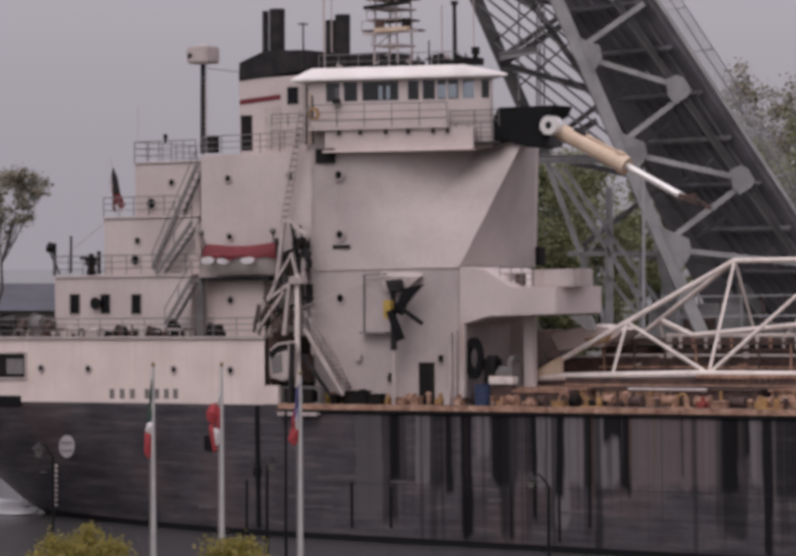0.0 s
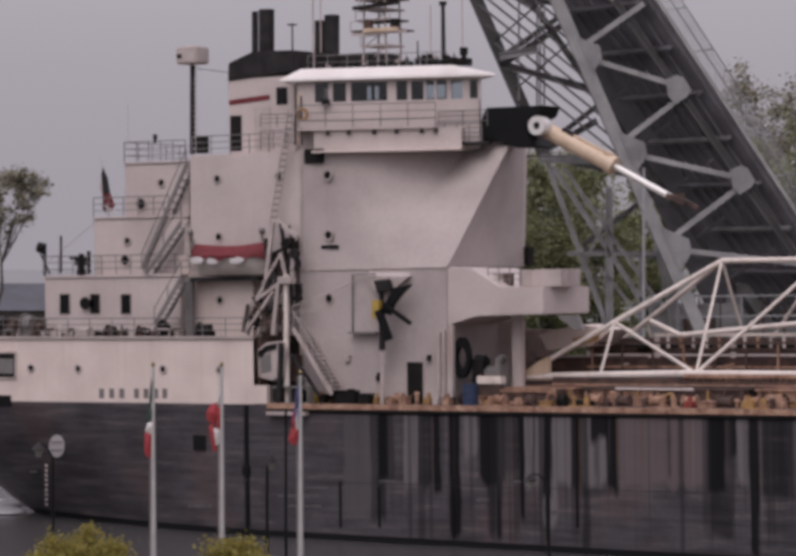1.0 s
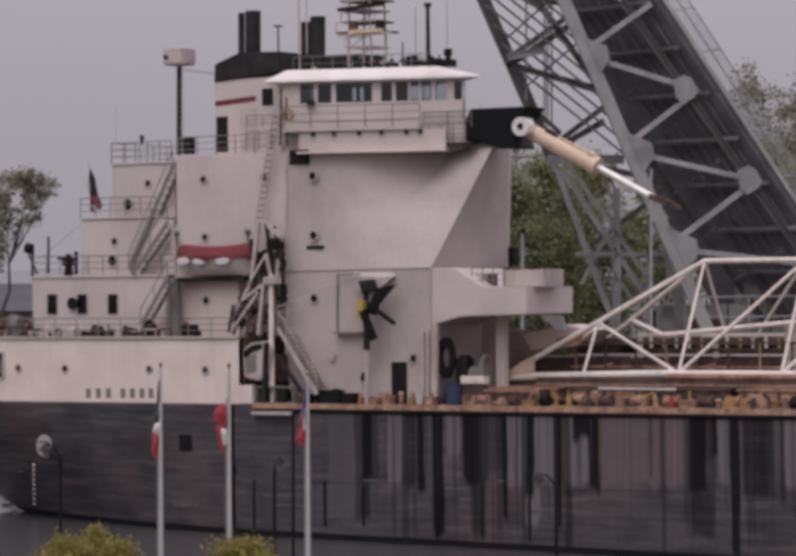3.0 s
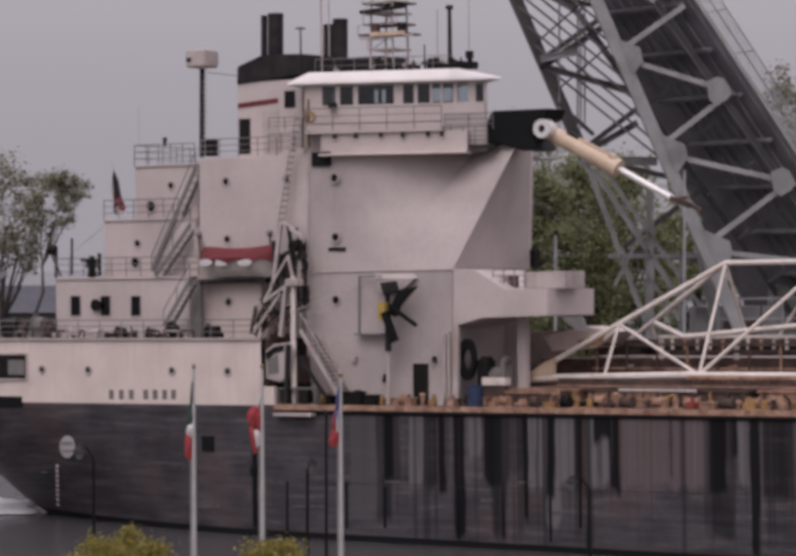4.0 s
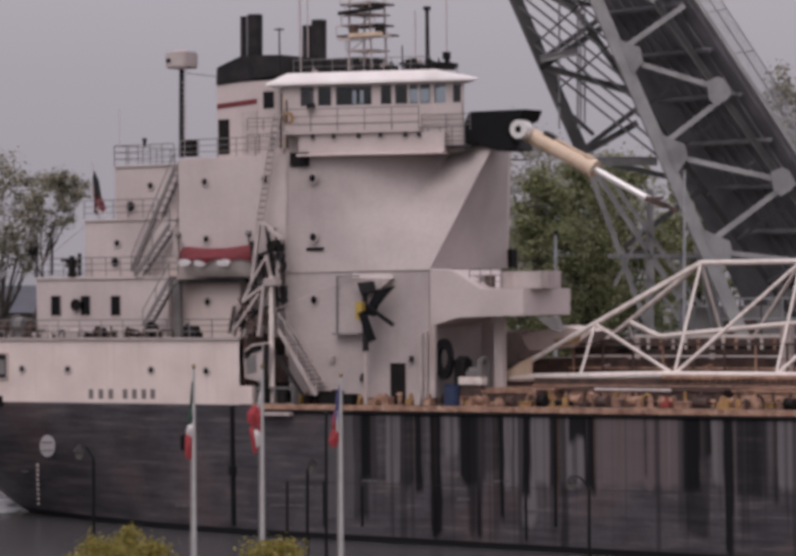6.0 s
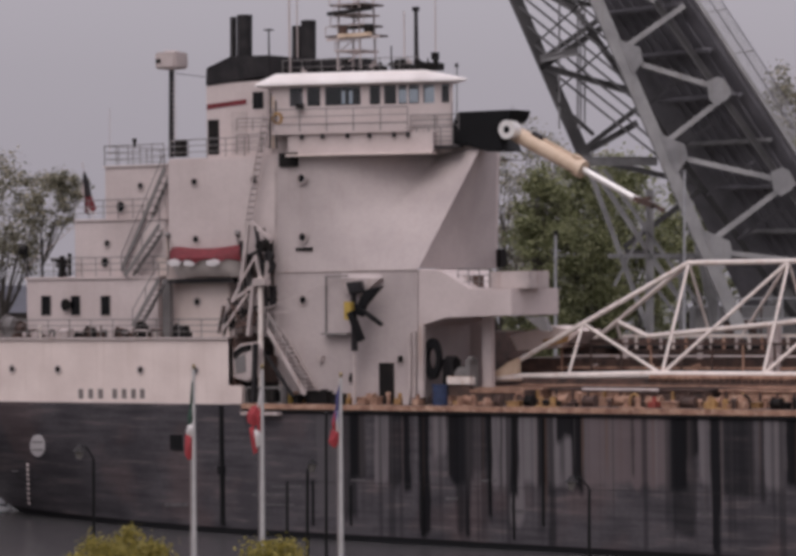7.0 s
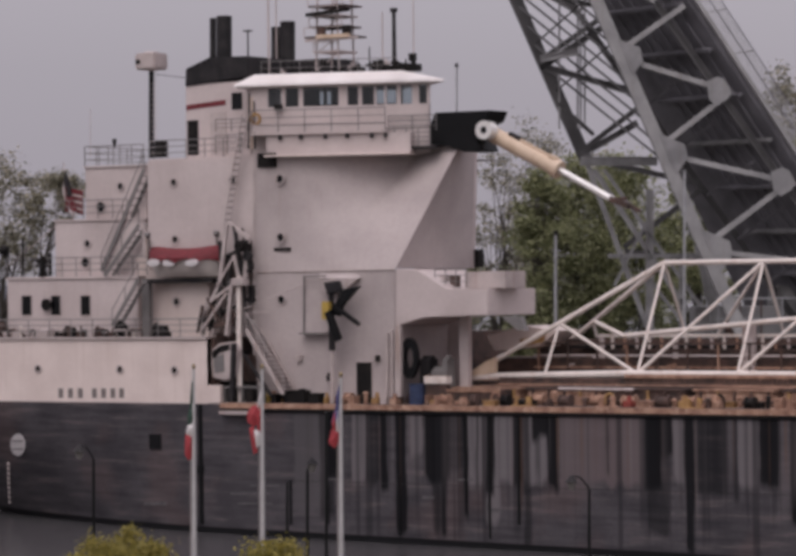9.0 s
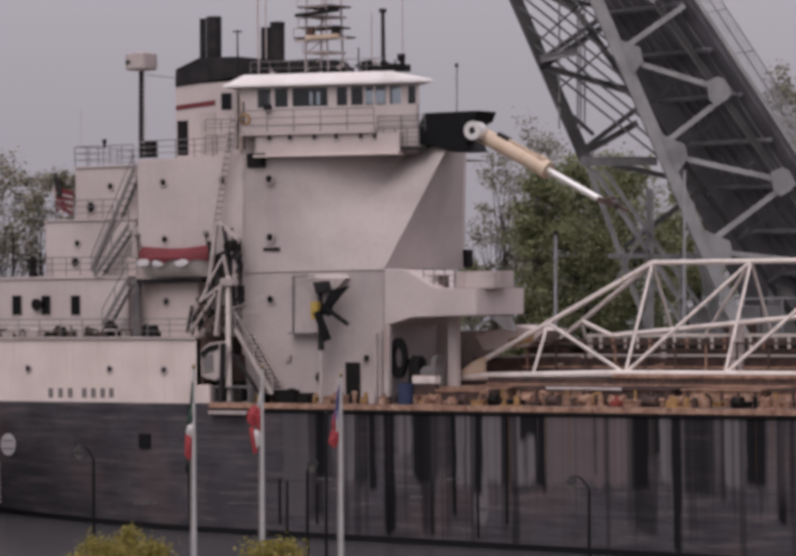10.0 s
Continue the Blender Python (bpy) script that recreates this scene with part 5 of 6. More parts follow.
# --- lifeboat in its davits ---
c = S(458, 545, 2.6)
boat = ship_thing("lifeboat", "grey lifeboat under a dark red canvas cover hung in davits", "lifeboat", (c.x, 2.6, c.z))
u0, u1 = 380, 535
xa, xz = S(u0, 510, 1.6).x, S(u1, 510, 1.6).x
zk, zg = S(458, 542, 1.6).z, S(458, 505, 1.6).z


def boat_section(s, z):
    full = (1 - abs(2 * s - 1) ** 3.2) * 1.15
    return full * (0.35 + 0.65 * ((z - zk) / (zg - zk)) ** 0.6)


rows = []
for j in range(6):
    z = zk + (zg - zk) * j / 5
    rows.append([Vector((xa + (xz - xa) * (0.5 + (s - 0.5) * (0.8 + 0.2 * j / 5)), 2.6 - boat_section(s, z), z)) for s in [i / 16 for i in range(17)]])
far = [[Vector((p.x, 5.2 - p.y, p.z)) for p in r] for r in rows]
part("boat_hull", join(sheet(rows), sheet(far), sheet([rows[0], far[0]])), mat("boat_grey", (0.68, 0.61, 0.57), 0.5, 0, 0.2, 1.5), boat, smooth=True)
cov = []
for s in [i / 20 for i in range(21)]:
    x = xa + (xz - xa) * s
    w = boat_section(s, zg) + 0.08
    sag = 0.14 * abs(math.sin(s * math.pi * 4))
    ridge = zg + 0.62 + 0.32 * (2 * s - 1) ** 2
    cov.append([Vector((x, 2.6 - w, zg - 0.30 + sag * 1.6)), Vector((x, 2.6 - w * 1.01, zg + 0.05)), Vector((x, 2.6 - w * 0.7, zg + 0.42)), Vector((x, 2.6, ridge)), Vector((x, 2.6 + w * 0.7, zg + 0.42)), Vector((x, 2.6 + w, zg - 0.2))])
part("cover", sheet(cov), RED, boat, "dark red canvas cover", smooth=True)
for u in (408, 440, 486):
    p = S(u, 514, 1.40)
    part("fender_cloth", prism([p + Vector((0.50 * math.cos(t), 0, 0.22 * math.sin(t))) for t in [2 * math.pi * i / 16 for i in range(16)]], (0, 0.2, 0)), FWHITE, boat, bevel=0.04)
for u in (388, 530):
    a = S(u, 500, 2.0)
    dv = part("davit", join(girder((a.x, 3.6, zk - 3.4), (a.x, 3.6, zg + 0.6), 0.25, 0.3), girder((a.x, 3.6, zg + 0.6), (a.x, 2.3, zg + 1.5), 0.22, 0.26)), RAILG, boat)
    part("fall", tube((a.x, 2.4, zg + 1.4), (a.x, 2.5, zg), 0.03, n=5), DARK, dv)
# big davit frame by the ladder
for a, b, w in (((560, 435), (545, 560), 0.16), ((562, 432), (605, 465), 0.16), ((603, 462), (598, 545), 0.2), ((545, 560), (500, 640), 0.16), ((598, 545), (575, 560), 0.16), ((575, 440), (590, 540), 0.12), ((560, 500), (600, 480), 0.10)):
    part("boat_davit", girder(S(*a, 1.7), S(*b, 1.7), 0.2, w * 1.3), DULL if w > 0.13 else SOOT, ship)
part("davit_sheave", ring(S(597, 520, 1.6), 0.34, 0.1, (0, 0.3, 0)), SOOT, ship)
part("davit_box", block(S(587, 470, 1.6).x, S(604, 470, 1.6).x, 1.5, 2.0, S(595, 492, 1.6).z, S(595, 468, 1.6).z), DARK, ship, bevel=0.03)

# --- ensign at the stern ---
c = S(232, 428, 6.0)
ens = ship_thing("ensign", "limp national ensign on a raked staff at the stern", "flag", (c.x, 6.0, c.z))
part("staff", tube(S(240, 428, 6), S(218, 312, 6), 0.035, 0.025, n=6), DULL, ens)
for k, (pts, mm) in enumerate(((((222, 330), (231, 350), (236, 380), (223, 382), (219, 345)), SOOT), (((223, 382), (236, 380), (246, 405), (240, 412), (226, 400)), RED), (((226, 398), (240, 408), (248, 418), (232, 415)), FWHITE), (((219, 350), (226, 384), (222, 388), (216, 370)), DULL))):
    part("fold", prism([S(u, v, 5.9 + 0.04 * k) for u, v in pts], (0, 0.05, 0)), mm, ens)

# the loose fly of the ensign: hangs edge-on, then swings open on the breeze
hinge, base_at = S(223, 386, 5.85), OFFSET[ens.name]


def fly_panel(x0, x1, z0, z1, y0, y1):
    """A slightly curled panel out from the hinge."""
    n = 6
    curl = [(x0 + (x1 - x0) * i / n, 0.10 * math.sin(2.6 * (x0 + (x1 - x0) * i / n))) for i in range(n + 1)]
    near = [[Vector((x, y0 + c, z - 0.22 * x)) + base_at for x, c in curl] for z in (z0, z1)]
    far = [[p + Vector((0, y1 - y0, 0)) for p in r] for r in near]
    return join(sheet(near), sheet(far), sheet([near[0], far[0]]), sheet([near[1], far[1]]))


ensign_fly = part("fly", fly_panel(0, 1.1, -0.75, 0.75, 0, 0.03), RED, ens, "red and white fly of the ensign", smooth=True)
for z in (-0.5, -0.1, 0.3):
    part("stripe", fly_panel(0.04, 1.06, z, z + 0.14, -0.012, 0.042), DULL, ensign_fly, smooth=True)

# wash under the stern, carried along with the ship
wash = random.Random(8)
gs = []
for i in range(46):
    u, v = wash.uniform(-120, 44), wash.uniform(988, 1013)
    d = bearing(u, v)
    c = INV @ (EYE + d * ((RIVER + 0.06 - EYE.z) / d.z))
    r = wash.uniform(0.5, 1.1)
    ringp = [c + Vector((r * math.cos(t) * wash.uniform(0.8, 1.2), 1.4 * r * math.sin(t), 0)) for t in [2 * math.pi * j / 10 for j in range(10)]]
    gs.append((ringp + [c + Vector((0, 0, wash.uniform(0.12, 0.35)))], [(j, (j + 1) % 10, 10) for j in range(10)]))
c = gs[0][0][10]
wake = ship_thing("wake", "white wash boiling up under the stern", "wake", (c.x, c.y, c.z - 0.1))
wake["kind"] = "stuff"
part("foam", join(*gs), FOAM, wake, smooth=True)

# ---------- the raised bridge leaf behind the ship ----------
BD = 238.0
bridge = land_thing("bascule_bridge", "grey steel bascule bridge leaf standing raised on the far bank", "bridge", W(1300, 700, BD))
WID = Vector((-5.45, 9.0, 0.0))      # across the leaf
NS = (0, 1, 0)


def bp(u, v, f=0.0):
    """On the near truss (f=0) or the far one (f=1)."""
    return W(u, v, BD) + WID * f


def c2(v):
    return 1096 + (v - 0) * 0.436


def c3(v):
    return 1210 + v * 0.708


# the far truss gets the darker steel: its shade is put into the colour
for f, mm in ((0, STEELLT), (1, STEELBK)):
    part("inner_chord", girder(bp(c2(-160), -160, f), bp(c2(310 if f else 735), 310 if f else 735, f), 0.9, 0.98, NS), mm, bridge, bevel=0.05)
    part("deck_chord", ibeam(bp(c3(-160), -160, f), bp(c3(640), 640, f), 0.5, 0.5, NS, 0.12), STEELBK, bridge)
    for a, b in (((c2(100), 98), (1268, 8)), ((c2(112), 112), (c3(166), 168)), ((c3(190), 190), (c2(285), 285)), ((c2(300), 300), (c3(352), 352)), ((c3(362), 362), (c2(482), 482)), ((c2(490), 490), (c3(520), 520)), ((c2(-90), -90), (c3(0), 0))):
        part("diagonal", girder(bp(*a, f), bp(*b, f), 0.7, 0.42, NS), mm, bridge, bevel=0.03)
    if f:
        continue
    for v in (105, 295, 485):
        s = 0.85 + v / 1600
        pts = [(c2(v - 34 * s) + 8, v - 34 * s), (c2(v) + 42 * s, v - 14), (c2(v) + 48 * s, v + 12), (c2(v + 44 * s) + 8, v + 44 * s)]
        part("gusset_plate", prism([bp(a, b, f) - Vector((0, 0.52, 0)) for a, b in pts], (0, 0.06, 0)), STEEL, bridge)
    for v in (178, 356):
        u = c3(v)
        pts = [(u - 26, v - 20), (u - 4, v - 30), (u + 10, v - 24), (u + 24, v + 2), (u + 16, v + 14), (u - 6, v + 28), (u - 20, v + 15)]
        part("gusset_plate", prism([bp(a, b, f) - Vector((0, 0.52, 0)) for a, b in pts], (0, 0.06, 0)), STEEL, bridge)
# deck between the deck chords: plate, stringers and floor beams
o = Vector((0.25, 0, 0.1))


def ce(v):
    return 1276 + v * 0.655


dk = part("leaf_deck", prism([bp(ce(-160), -160), bp(ce(640), 640), bp(ce(640), 640, 1.75), bp(ce(-160), -160, 0.98)], Vector((0.3, 0, 0.25))), STEELDK, bridge, "dark steel deck of the raised leaf")
for i in range(1, 8):
    f = i / 8
    part("stringer", ibeam(bp(ce(-160), -160, f) - o, bp(ce(640), 640, f) - o, 0.14, 0.16, WID, 0.04), STEELDK, dk)
for v in (-100, 0, 89, 178, 267, 356, 445, 530):
    part("floor_beam", ibeam(bp(ce(v), v) - o * 2, bp(ce(v), v, 1) - o * 2, 0.25, 0.4, (0.6, 0, -0.8), 0.08), STEEL if v in (267, 445) else STEELDK, dk)
for v in (-60, 44, 133, 222, 311, 400, 487):
    part("cross_frame", girder(bp(c3(v), v, 0.1) - o * 2, bp(c3(v + 60), v + 60, 0.9) - o * 2, 0.15, 0.2, NS), STEELDK, dk)
# walkway and hand rail on the outer edge
wk = part("walkway", girder(bp(1290 - 100 * 0.655, -100) + Vector((0.1, -0.3, 0)), bp(1290 + 640 * 0.655, 640) + Vector((0.1, -0.3, 0)), 0.9, 0.28, NS), STEELLT, bridge)
for d in (38, 60):
    part("hand_rail", tube(bp(1282 + d - 60 * 0.655, -60), bp(1282 + d + 640 * 0.655, 640), 0.05, n=6), STEELDK, wk)
for i in range(150):
    v = -70 + i * 4.8
    part("grating_bar", girder(bp(1286 + v * 0.655, v), bp(1282 + 52 + v * 0.655, v - 8), 0.02, 0.07, NS), STEELLT, wk)
for i in range(9):
    v = -60 + i * 82
    part("rail_post", tube(bp(1282 + v * 0.655, v), bp(1282 + 56 + v * 0.655, v - 8), 0.05, n=5), STEEL, wk)
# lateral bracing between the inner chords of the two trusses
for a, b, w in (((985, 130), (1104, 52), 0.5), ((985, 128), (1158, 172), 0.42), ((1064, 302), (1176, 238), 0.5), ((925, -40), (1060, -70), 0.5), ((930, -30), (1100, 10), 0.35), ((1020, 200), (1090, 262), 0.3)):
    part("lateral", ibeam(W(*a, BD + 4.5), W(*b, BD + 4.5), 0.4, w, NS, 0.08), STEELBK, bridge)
for a, b in (((985, 112), (1060, 98)), ((1064, 312), (1215, 312))):
    part("portal_strut", ibeam(W(*a, BD + 4), W(*b, BD + 4), 0.4, 0.55, NS, 0.08), STEEL, bridge)
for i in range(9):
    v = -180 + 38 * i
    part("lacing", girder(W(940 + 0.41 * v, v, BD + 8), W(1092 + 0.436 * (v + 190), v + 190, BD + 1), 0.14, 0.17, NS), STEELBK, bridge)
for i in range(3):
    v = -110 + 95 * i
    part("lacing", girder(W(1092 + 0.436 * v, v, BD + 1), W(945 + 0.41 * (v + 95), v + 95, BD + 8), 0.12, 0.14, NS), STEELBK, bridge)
for u in (1022, 1058, 1064, 1072):
    part("hanger", girder(W(u, -60, BD + 6), W(u, 250, BD + 6), 0.12, 0.14, NS), STEEL, bridge)
# tower and braces under the leaf
for a, b, w in (((1078, 322), (1195, 640), 0.5), ((1090, 330), (1275, 610), 0.5), ((1110, 330), (1300, 600), 0.35), ((1200, 370), (1200, 720), 0.75), ((1118, 500), (1300, 500), 0.4), ((1062, 318), (1215, 318), 0.45), ((1200, 420), (1130, 560), 0.25), ((1262, 500), (1262, 720), 0.45), ((1300, 480), (1350, 720), 1.1), ((1195, 540), (1270, 640), 0.3)):
    part("tower_member", ibeam(W(*a, BD + 4), W(*b, BD + 4), w * 0.8, w * 0.8, NS, 0.08), STEEL, bridge)
part("machinery_house", prism([W(u, v, BD + 5) for u, v in ((1290, 600), (1460, 600), (1460, 740), (1290, 740))], (0, 6, 0)), STEEL, bridge, bevel=0.1)
part("counterweight_wall", prism([W(u, v, BD + 9) for u, v in ((1440, 560), (1900, 540), (1900, 760), (1440, 760))], (0, 6, 0)), STEELLT, bridge, bevel=0.1)
for k in range(9):
    u = 1455 + k * 48
    part("wall_rib", girder(W(u, 556, BD + 8.8), W(u, 745, BD + 8.8), 0.2, 0.3, NS), STEEL, bridge)
for v in (585, 625):
    part("walk_rail", girder(W(1330, v, BD + 2), W(1900, v - 8, BD + 2), 0.12, 0.14, NS), GALV, bridge)
for k in range(12):
    u = 1335 + k * 42
    part("rail_post", girder(W(u, 580, BD + 2), W(u, 680, BD + 2), 0.1, 0.12, NS), RUSTDK if k % 3 else GALV, bridge)
part("brown_housing", prism([W(u, v, BD + 3) for u, v in ((1350, 630), (1410, 626), (1410, 700), (1350, 700))], (0, 2, 0)), RUSTDK, bridge, bevel=0.05)
pier_top = W(1300, 705, BD).z
part("pier", block(W(1180, 700, BD).x, W(1950, 700, BD).x, BD + 2, BD + 16, -2, pier_top), mat("pier_concrete", (0.28, 0.26, 0.24), 0.9, 0, 0.3, 0.5, None, 0.3), bridge, "weathered concrete pier")


# ---------- far lamp posts ----------
def far_post(u, vt, vb, depth, r):
    p = W(u, vt, depth)
    ob = land_thing("mast_light", "thin pale grey light pole on the far bank", "light pole", (p.x, depth, 2.0), "far light poles")
    part("pole", tube((p.x, depth, 2.0), p, r, r * 0.7, n=8), GALV, ob)
    part("lamp_head", tube(p, p + Vector((0, 0, 0.3)), r * 1.6, r, 8), DARK, ob)


far_post(1015, 458, 700, 246, 0.17)
far_post(820, 128, 700, 250, 0.10)
far_post(1268, 330, 700, 232, 0.14)


# ---------- trees ----------
def limb(a, b, r0, r1, rng, n=4):
    """A bent, tapering limb."""
    pts = [a + (b - a) * (i / n) + Vector((rng.uniform(-1, 1), rng.uniform(-1, 1), rng.uniform(-0.5, 0.5))) * ((b - a).length * 0.05 * (0 < i < n)) for i in range(n + 1)]
    return join(*[tube(pts[i], pts[i + 1], r0 + (r1 - r0) * i / n, r0 + (r1 - r0) * (i + 1) / n, 7) for i in range(n)]), pts


def leaves(centres, count, size, rng):
    """Small pointed leaves scattered in clumps."""
    V, F = [], []
    for c, r in centres:
        for _ in range(count):
            d = Vector((rng.gauss(0, 1), rng.gauss(0, 1), rng.gauss(0, 0.8)))
            p = c + d * (r * 0.48)
            a = Vector((rng.uniform(-1, 1), rng.uniform(-1, 1), rng.uniform(-0.7, 0.5))).normalized()
            b = a.orthogonal().normalized()
            b = b * math.cos(rng.random() * 6) + a.cross(b) * math.sin(rng.random() * 6)
            s = size * rng.uniform(0.6, 1.4)
            o = len(V)
            V += [p - a * s, p + b * s * 0.45 + a * s * 0.1, p + a * s, p - b * s * 0.45 + a * s * 0.1]
            F.append((o, o + 1, o + 2, o + 3))
    return V, F


def tree(base, top, spread, seed, leafmat, label, clumps=60, count=60, size=0.2, lean=(0, 0), low=0.3, name="tree", clump=0.16, twig=2):
    rng = random.Random(seed)
    base, top = Vector(base), Vector(top)
    h = (top - base).z
    t = land_thing(name, label, name, base)
    axis = base + (top - base) * 0.8 + Vector((lean[0], lean[1], 0))
    g, pts = limb(base, axis, 0.014 * h, 0.05, rng, 6)
    gs, cs = [g], []
    for i in range(clumps):
        f = rng.uniform(low, 1.0)
        w = spread * math.sin(math.pi * min(0.97, 0.12 + 0.85 * (f - low) / (1 - low))) ** 0.6
        ang, rad = rng.random() * 2 * math.pi, w * math.sqrt(rng.uniform(0.1, 1))
        k = min(5, int(f * 0.8 * 6))
        c = base + (top - base) * f + Vector((math.cos(ang) * rad, math.sin(ang) * rad, rng.uniform(-0.05, 0.05) * h)) + Vector((lean[0], lean[1], 0)) * f
        cs.append((c, rng.uniform(0.7, 1.4) * clump * spread * 2.0))
        if i % twig == 0:
            gs.append(limb(pts[min(5, max(int(low * 6.4), k - 1))], c, 0.0035 * h, 0.02, rng, 3)[0])
    part("trunk", join(*gs), BARK, t)
    part("crown", leaves(cs, count, size, rng), leafmat, t)
    return t


def far_tree(u, vt, depth, wpx, seed, leafmat, label, **kw):
    p = W(u, vt, depth)
    return tree((p.x, depth, 2.0), (p.x, depth, p.z), wpx * depth / FOCAL / 2, seed, leafmat, label, **kw)


GREENL, THINL = "leafy green tree on the far bank", "thin half-bare tree coming into leaf on the far bank"
far_tree(992, 345, 262, 165, 3, LEAF, GREENL, clumps=110, count=190, low=0.1)
far_tree(1062, 335, 268, 190, 4, LEAF, GREENL, clumps=110, count=190, low=0.1)
far_tree(1150, 320, 275, 190, 5, LEAF, GREENL, clumps=110, count=180, low=0.1)
far_tree(905, 300, 280, 130, 6, LEAFPALE, THINL, clumps=70, count=50, low=0.15, size=0.17)
far_tree(975, 248, 285, 150, 7, LEAFPALE, THINL, clumps=70, count=70, low=0.35, size=0.17)
far_tree(1090, 290, 290, 160, 8, LEAFPALE, THINL, clumps=70, count=75, low=0.3, size=0.17)
far_tree(850, 520, 285, 130, 9, LEAF, GREENL, clumps=60, count=120, low=0.15)
far_tree(1480, 140, 290, 150, 10, LEAFPALE, THINL, clumps=100, count=90, low=0.3, size=0.17)
far_tree(1560, 190, 282, 150, 11, LEAFPALE, THINL, clumps=100, count=90, low=0.25, size=0.17)
far_tree(1590, 250, 276, 180, 12, LEAF, GREENL, clumps=100, count=150, low=0.15)
far_tree(1490, 290, 284, 150, 13, LEAF, GREENL, clumps=100, count=140, low=0.15)
far_tree(1290, 330, 292, 180, 14, LEAF, GREENL, clumps=110, count=170, low=0.1)
# the leaning tree by the stern
p, q = W(-45, 600, 250), W(45, 345, 250)
tree((p.x, 250, 2.0), (q.x, 250, q.z), 2.5, 21, LEAFPALE, "leaning tree with sparse pale leaves", clumps=40, count=70, low=0.82, size=0.17, clump=0.11, twig=5)
p, q = W(-75, 620, 252), W(-60, 318, 252)
tree((p.x, 252, 2.0), (q.x, 252, q.z), 4.2, 22, LEAFPALE, "leaning tree with sparse pale leaves", clumps=80, count=75, low=0.62, size=0.17, clump=0.10, twig=5)

# ---------- low shed on the far bank, beyond the stern ----------
p0, p1 = W(-260, 640, 300), W(140, 640, 300)
zt_, ze = W(0, 568, 300).z, W(0, 612, 300).z
shed = land_thing("shed", "long low shed with a dark slate roof on the far bank", "building", (p0.x, 300, 2.0))
part("wall", block(p0.x, p1.x, 300, 316, 2.0, ze), BRICKW, shed)
part("roof", prism([(p0.x - 0.5, 299.4, ze), (p0.x - 0.5, 316.6, ze), (p0.x - 0.5, 308, zt_ + 0.4)], (p1.x - p0.x + 1, 0, 0)), SLATE, shed)
for i in range(6):
    x = p0.x + 1.5 + i * 3.2
    w = part("window", block(x - 0.6, x + 0.6, 299.93, 300.0, ze - 2.2, ze - 0.9), DULL, shed)
    part("pane", block(x - 0.5, x + 0.5, 299.9, 299.925, ze - 2.1, ze - 1.0), PORT, w)


# ---------- flagpoles on the near bank ----------
FD = 100.0


def flagpole(u, vt, cloths, label):
    p = W(u, vt, FD)
    x1 = W(u - 1.5, vt, FD).x
    t = land_thing("flagpole", label, "flagpole", (p.x, FD, 2.5), "flagpoles on the bank")
    part("pole", tube((p.x, FD, 2.5), (x1, FD, p.z), 0.11, 0.045, n=12), POLEW, t, smooth=True)
    part("base", tube((p.x, FD, 2.5), (p.x, FD, 2.65), 0.22, 0.18, 12), GALV, t)
    part("ball", join(tube((x1, FD, p.z), (x1, FD, p.z + 0.1), 0.03, 0.07, 10), tube((x1, FD, p.z + 0.1), (x1, FD, p.z + 0.18), 0.07, 0.02, 10)), GOLD, t, smooth=True)
    fl = part("halyard", tube((x1 - 0.1, FD, p.z), (x1 - 0.1, FD, 4.0), 0.008, n=4), DULL, t)
    for k, (poly, mm) in enumerate(cloths):
        pts = [W(a, b, FD + 0.02 * math.sin(k * 2.0)) for a, b in poly]
        n = len(pts)
        c = sum(pts, Vector()) / n
        V = pts + [c + Vector((0.02, -0.10, 0.05))] + [q + Vector((0, 0.07, 0)) for q in pts]
        F = [(i, (i + 1) % n, n) for i in range(n)] + [(i, (i + 1) % n, (i + 1) % n + n + 1, i + n + 1) for i in range(n)] + [tuple(range(n + 1, 2 * n + 1))]
        part("flag_fold", (V, F), mm, t)


flagpole(303, 724, (
    (((301, 738), (302, 800), (293, 806), (295, 772), (298, 745)), FGREEN), (((303, 796), (304, 836), (291, 840), (289, 818), (293, 800)), FGREEN),
    (((304, 830), (303, 862), (286, 850), (290, 834)), FWHITE), (((298, 848), (299, 900), (291, 903), (284, 892), (285, 852)), FRED), (((304, 856), (303, 890), (298, 894), (298, 852)), FWHITE)),
    "tall white flagpole with a limp green, white and red flag")
flagpole(438, 724, (
    (((435, 762), (437, 792), (426, 800), (430, 776)), FWHITE), (((430, 792), (432, 826), (420, 838), (408, 828), (406, 812), (415, 797)), FRED), (((434, 800), (434, 850), (426, 852), (428, 806)), FRED),
    (((433, 838), (434, 872), (424, 880), (419, 846)), FWHITE), (((420, 834), (425, 866), (428, 886), (420, 892), (414, 862), (411, 840)), FRED)),
    "tall white flagpole with a limp red and white flag")
flagpole(593, 740, (
    (((590, 748), (590, 802), (580, 808), (583, 772)), FBLUE), (((590, 798), (590, 842), (577, 848), (573, 828), (580, 802)), FBLUE),
    (((586, 804), (588, 846), (583, 850), (580, 820)), FWHITE), (((580, 806), (583, 842), (577, 850), (574, 828)), FRED), (((590, 838), (589, 872), (578, 879), (567, 868), (574, 842)), FRED)),
    "tall white flagpole with a limp striped blue, white and red flag")


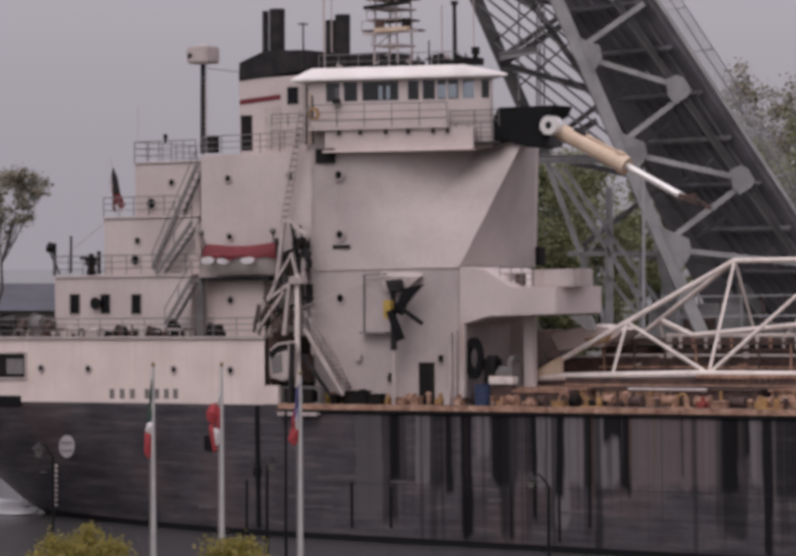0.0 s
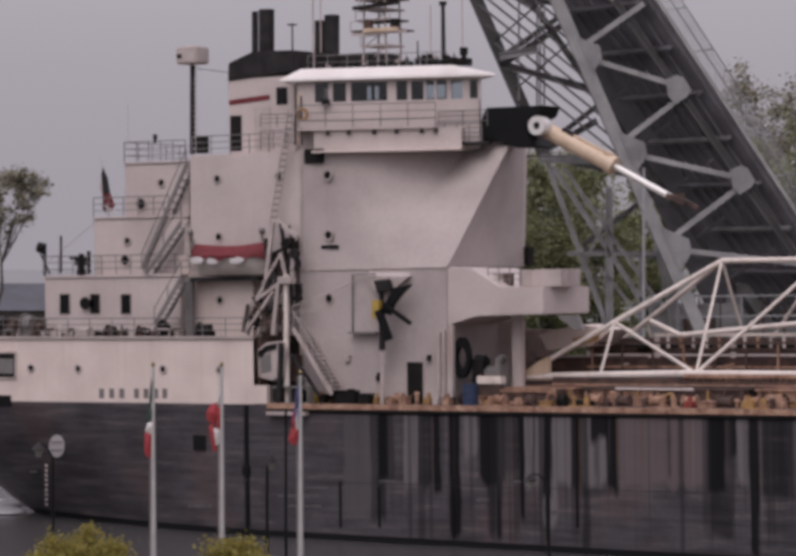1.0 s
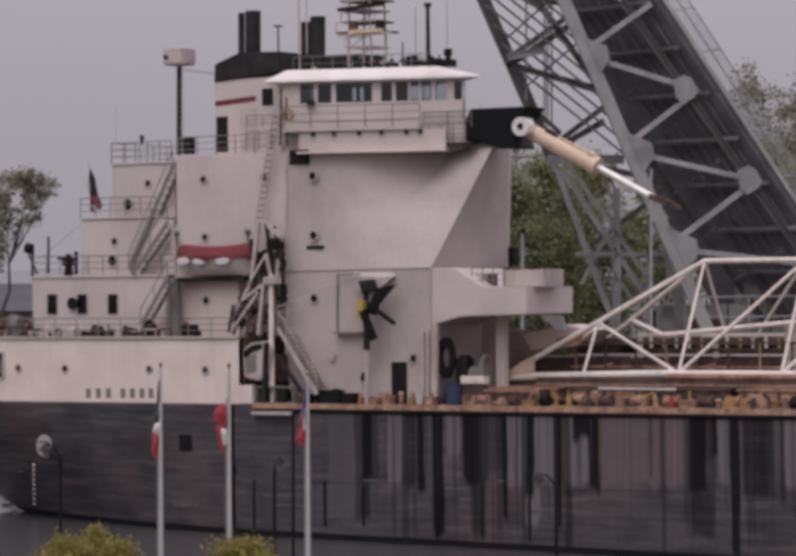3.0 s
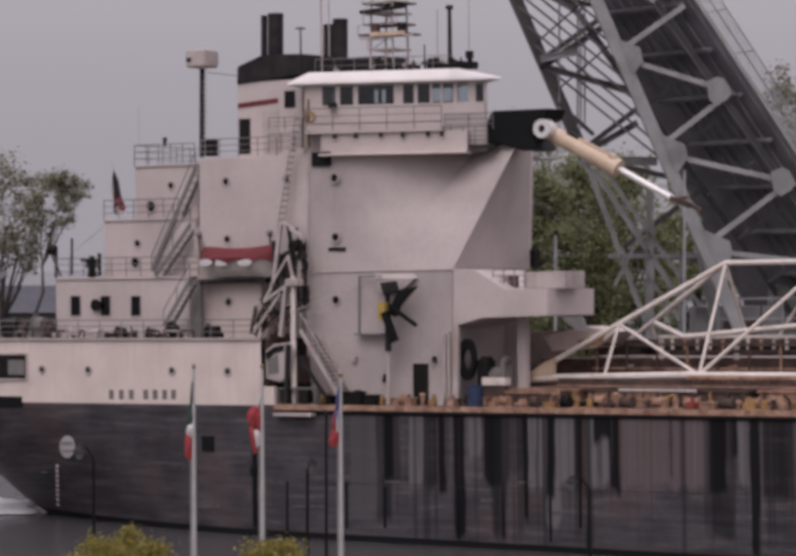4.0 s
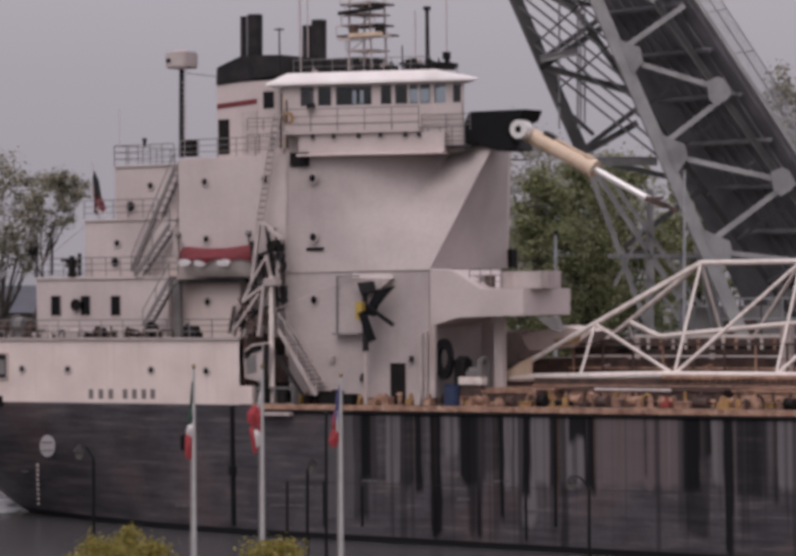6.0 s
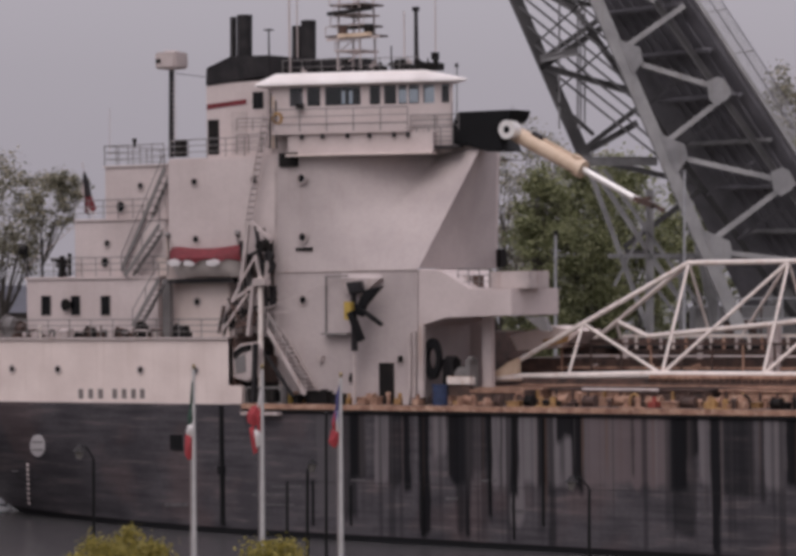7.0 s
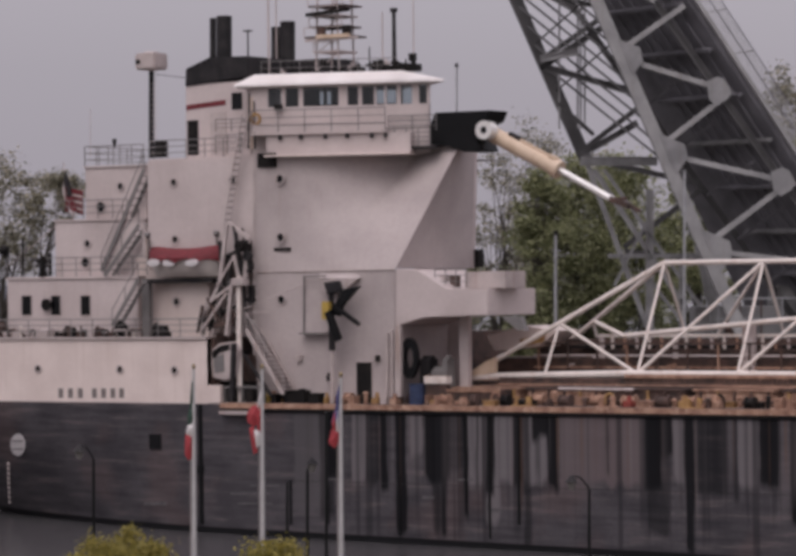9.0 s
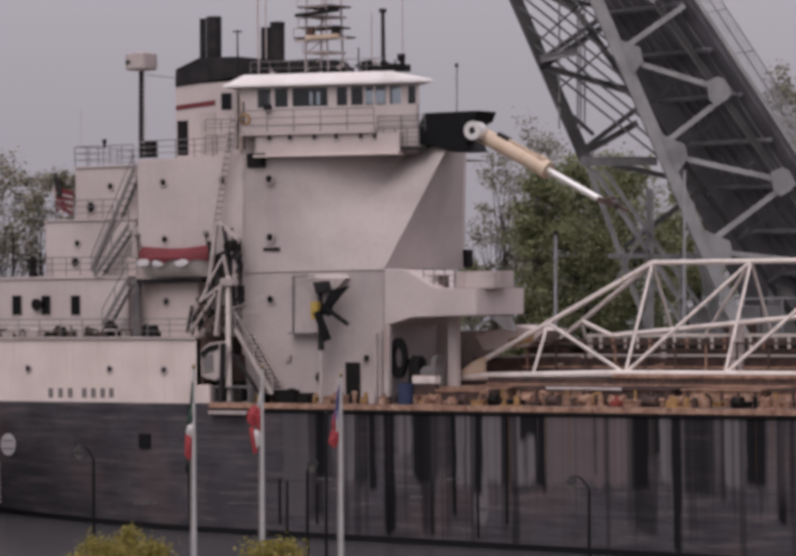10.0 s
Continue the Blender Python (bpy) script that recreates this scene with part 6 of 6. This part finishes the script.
# ---------- lamp posts and a plain post on the near bank ----------
def street_lamp(u, vt, ul, vl, depth=108.0):
    """A post topped at (u, vt) with a bent arm that holds a hanging lantern at (ul, vl)."""
    p, q = W(u, vt, depth), W(ul, vl, depth)
    t = land_thing("street_lamp", "black lamp post with a hooded lantern on an arm", "street lamp", (p.x, depth, 2.5), "bank lamp posts")
    part("post", join(tube((p.x, depth, 2.5), (p.x, depth, 3.3), 0.13, 0.09, 10), tube((p.x, depth, 3.3), p, 0.07, 0.05, 10)), BLACK, t)
    top = q + Vector((0, 0, 0.12))
    bend = (p + top) / 2 + Vector((0, 0, 0.16))
    part("arm", join(tube(p, bend, 0.035, n=7), tube(bend, top, 0.03, n=7)), BLACK, t)
    ln = part("lantern", join(tube(q - Vector((0, 0, 0.1)), q, 0.24, 0.16, 10), tube(q, q + Vector((0, 0, 0.14)), 0.16, 0.03, 10)), SOOT, t, "black lantern hood")
    part("globe", tube(q - Vector((0, 0, 0.36)), q - Vector((0, 0, 0.1)), 0.08, 0.16, 10), RAILG, ln, "clouded glass globe", smooth=True)


for spot in ((104, 900, 76, 880), (526, 925, 535, 905), (1081, 958, 1046, 940)):
    street_lamp(*spot)
for u, v in ((563, 810), (486, 948)):
    p = W(u, v, 106)
    t = land_thing("bank_post", "slim dark steel post on the bank", "post", (p.x, 106, 2.5), "bank posts")
    part("shaft", tube((p.x, 106, 2.5), p, 0.055, 0.045, n=8), BLACK, t)
    part("cap", tube(p, p + Vector((0, 0, 0.08)), 0.07, 0.02, 8), BLACK, t)


# ---------- yellow-green shrubs before the water ----------
def shrub(u, vt, depth, wpx, seed):
    p = W(u, vt, depth)
    r = wpx * depth / FOCAL / 2
    rng = random.Random(seed)
    t = land_thing("shrub", "rounded yellow-green shrub on the near bank", "shrub", (p.x, depth, 2.5), "bank shrubs")
    gs, cs = [], []
    base = Vector((p.x, depth, 2.5))
    for i in range(130):
        a, rr = rng.random() * 6.283, r * rng.random() ** 0.4
        hgt = (p.z - 2.5) * (1 - 0.22 * (rr / r) ** 2.5) * rng.uniform(0.7, 1.0)
        c = base + Vector((math.cos(a) * rr, math.sin(a) * rr, hgt))
        cs.append((c, rng.uniform(0.25, 0.5)))
        if i % 4 == 0:
            gs.append(limb(base, c, 0.05, 0.01, rng, 3)[0])
    part("stems", join(*gs), BARK, t)
    part("foliage", leaves(cs, 130, 0.075, rng), LEAFYEL, t)


shrub(158, 1042, 96, 200, 31)
shrub(465, 1068, 96, 165, 32)


# ---------- what moves ----------
def motions():
    times = [0, 0.2] + [0.5 * i for i in range(1, 20)] + [9.8, 10]
    for ob, at in AFLOAT:
        walk(ob, [(t, berth(t) @ Matrix.Translation(at)) for t in times])
    at = hinge - base_at
    walk(ensign_fly, [(t, pose(at.x, at.y, at.z, 0, 0, turn)) for t, turn in ((0, 118), (2.4, 114), (4.6, 118), (6.8, 114), (7.4, 98), (8.0, 76), (8.6, 54), (9.2, 38), (9.6, 34), (10, 42))])


motions()
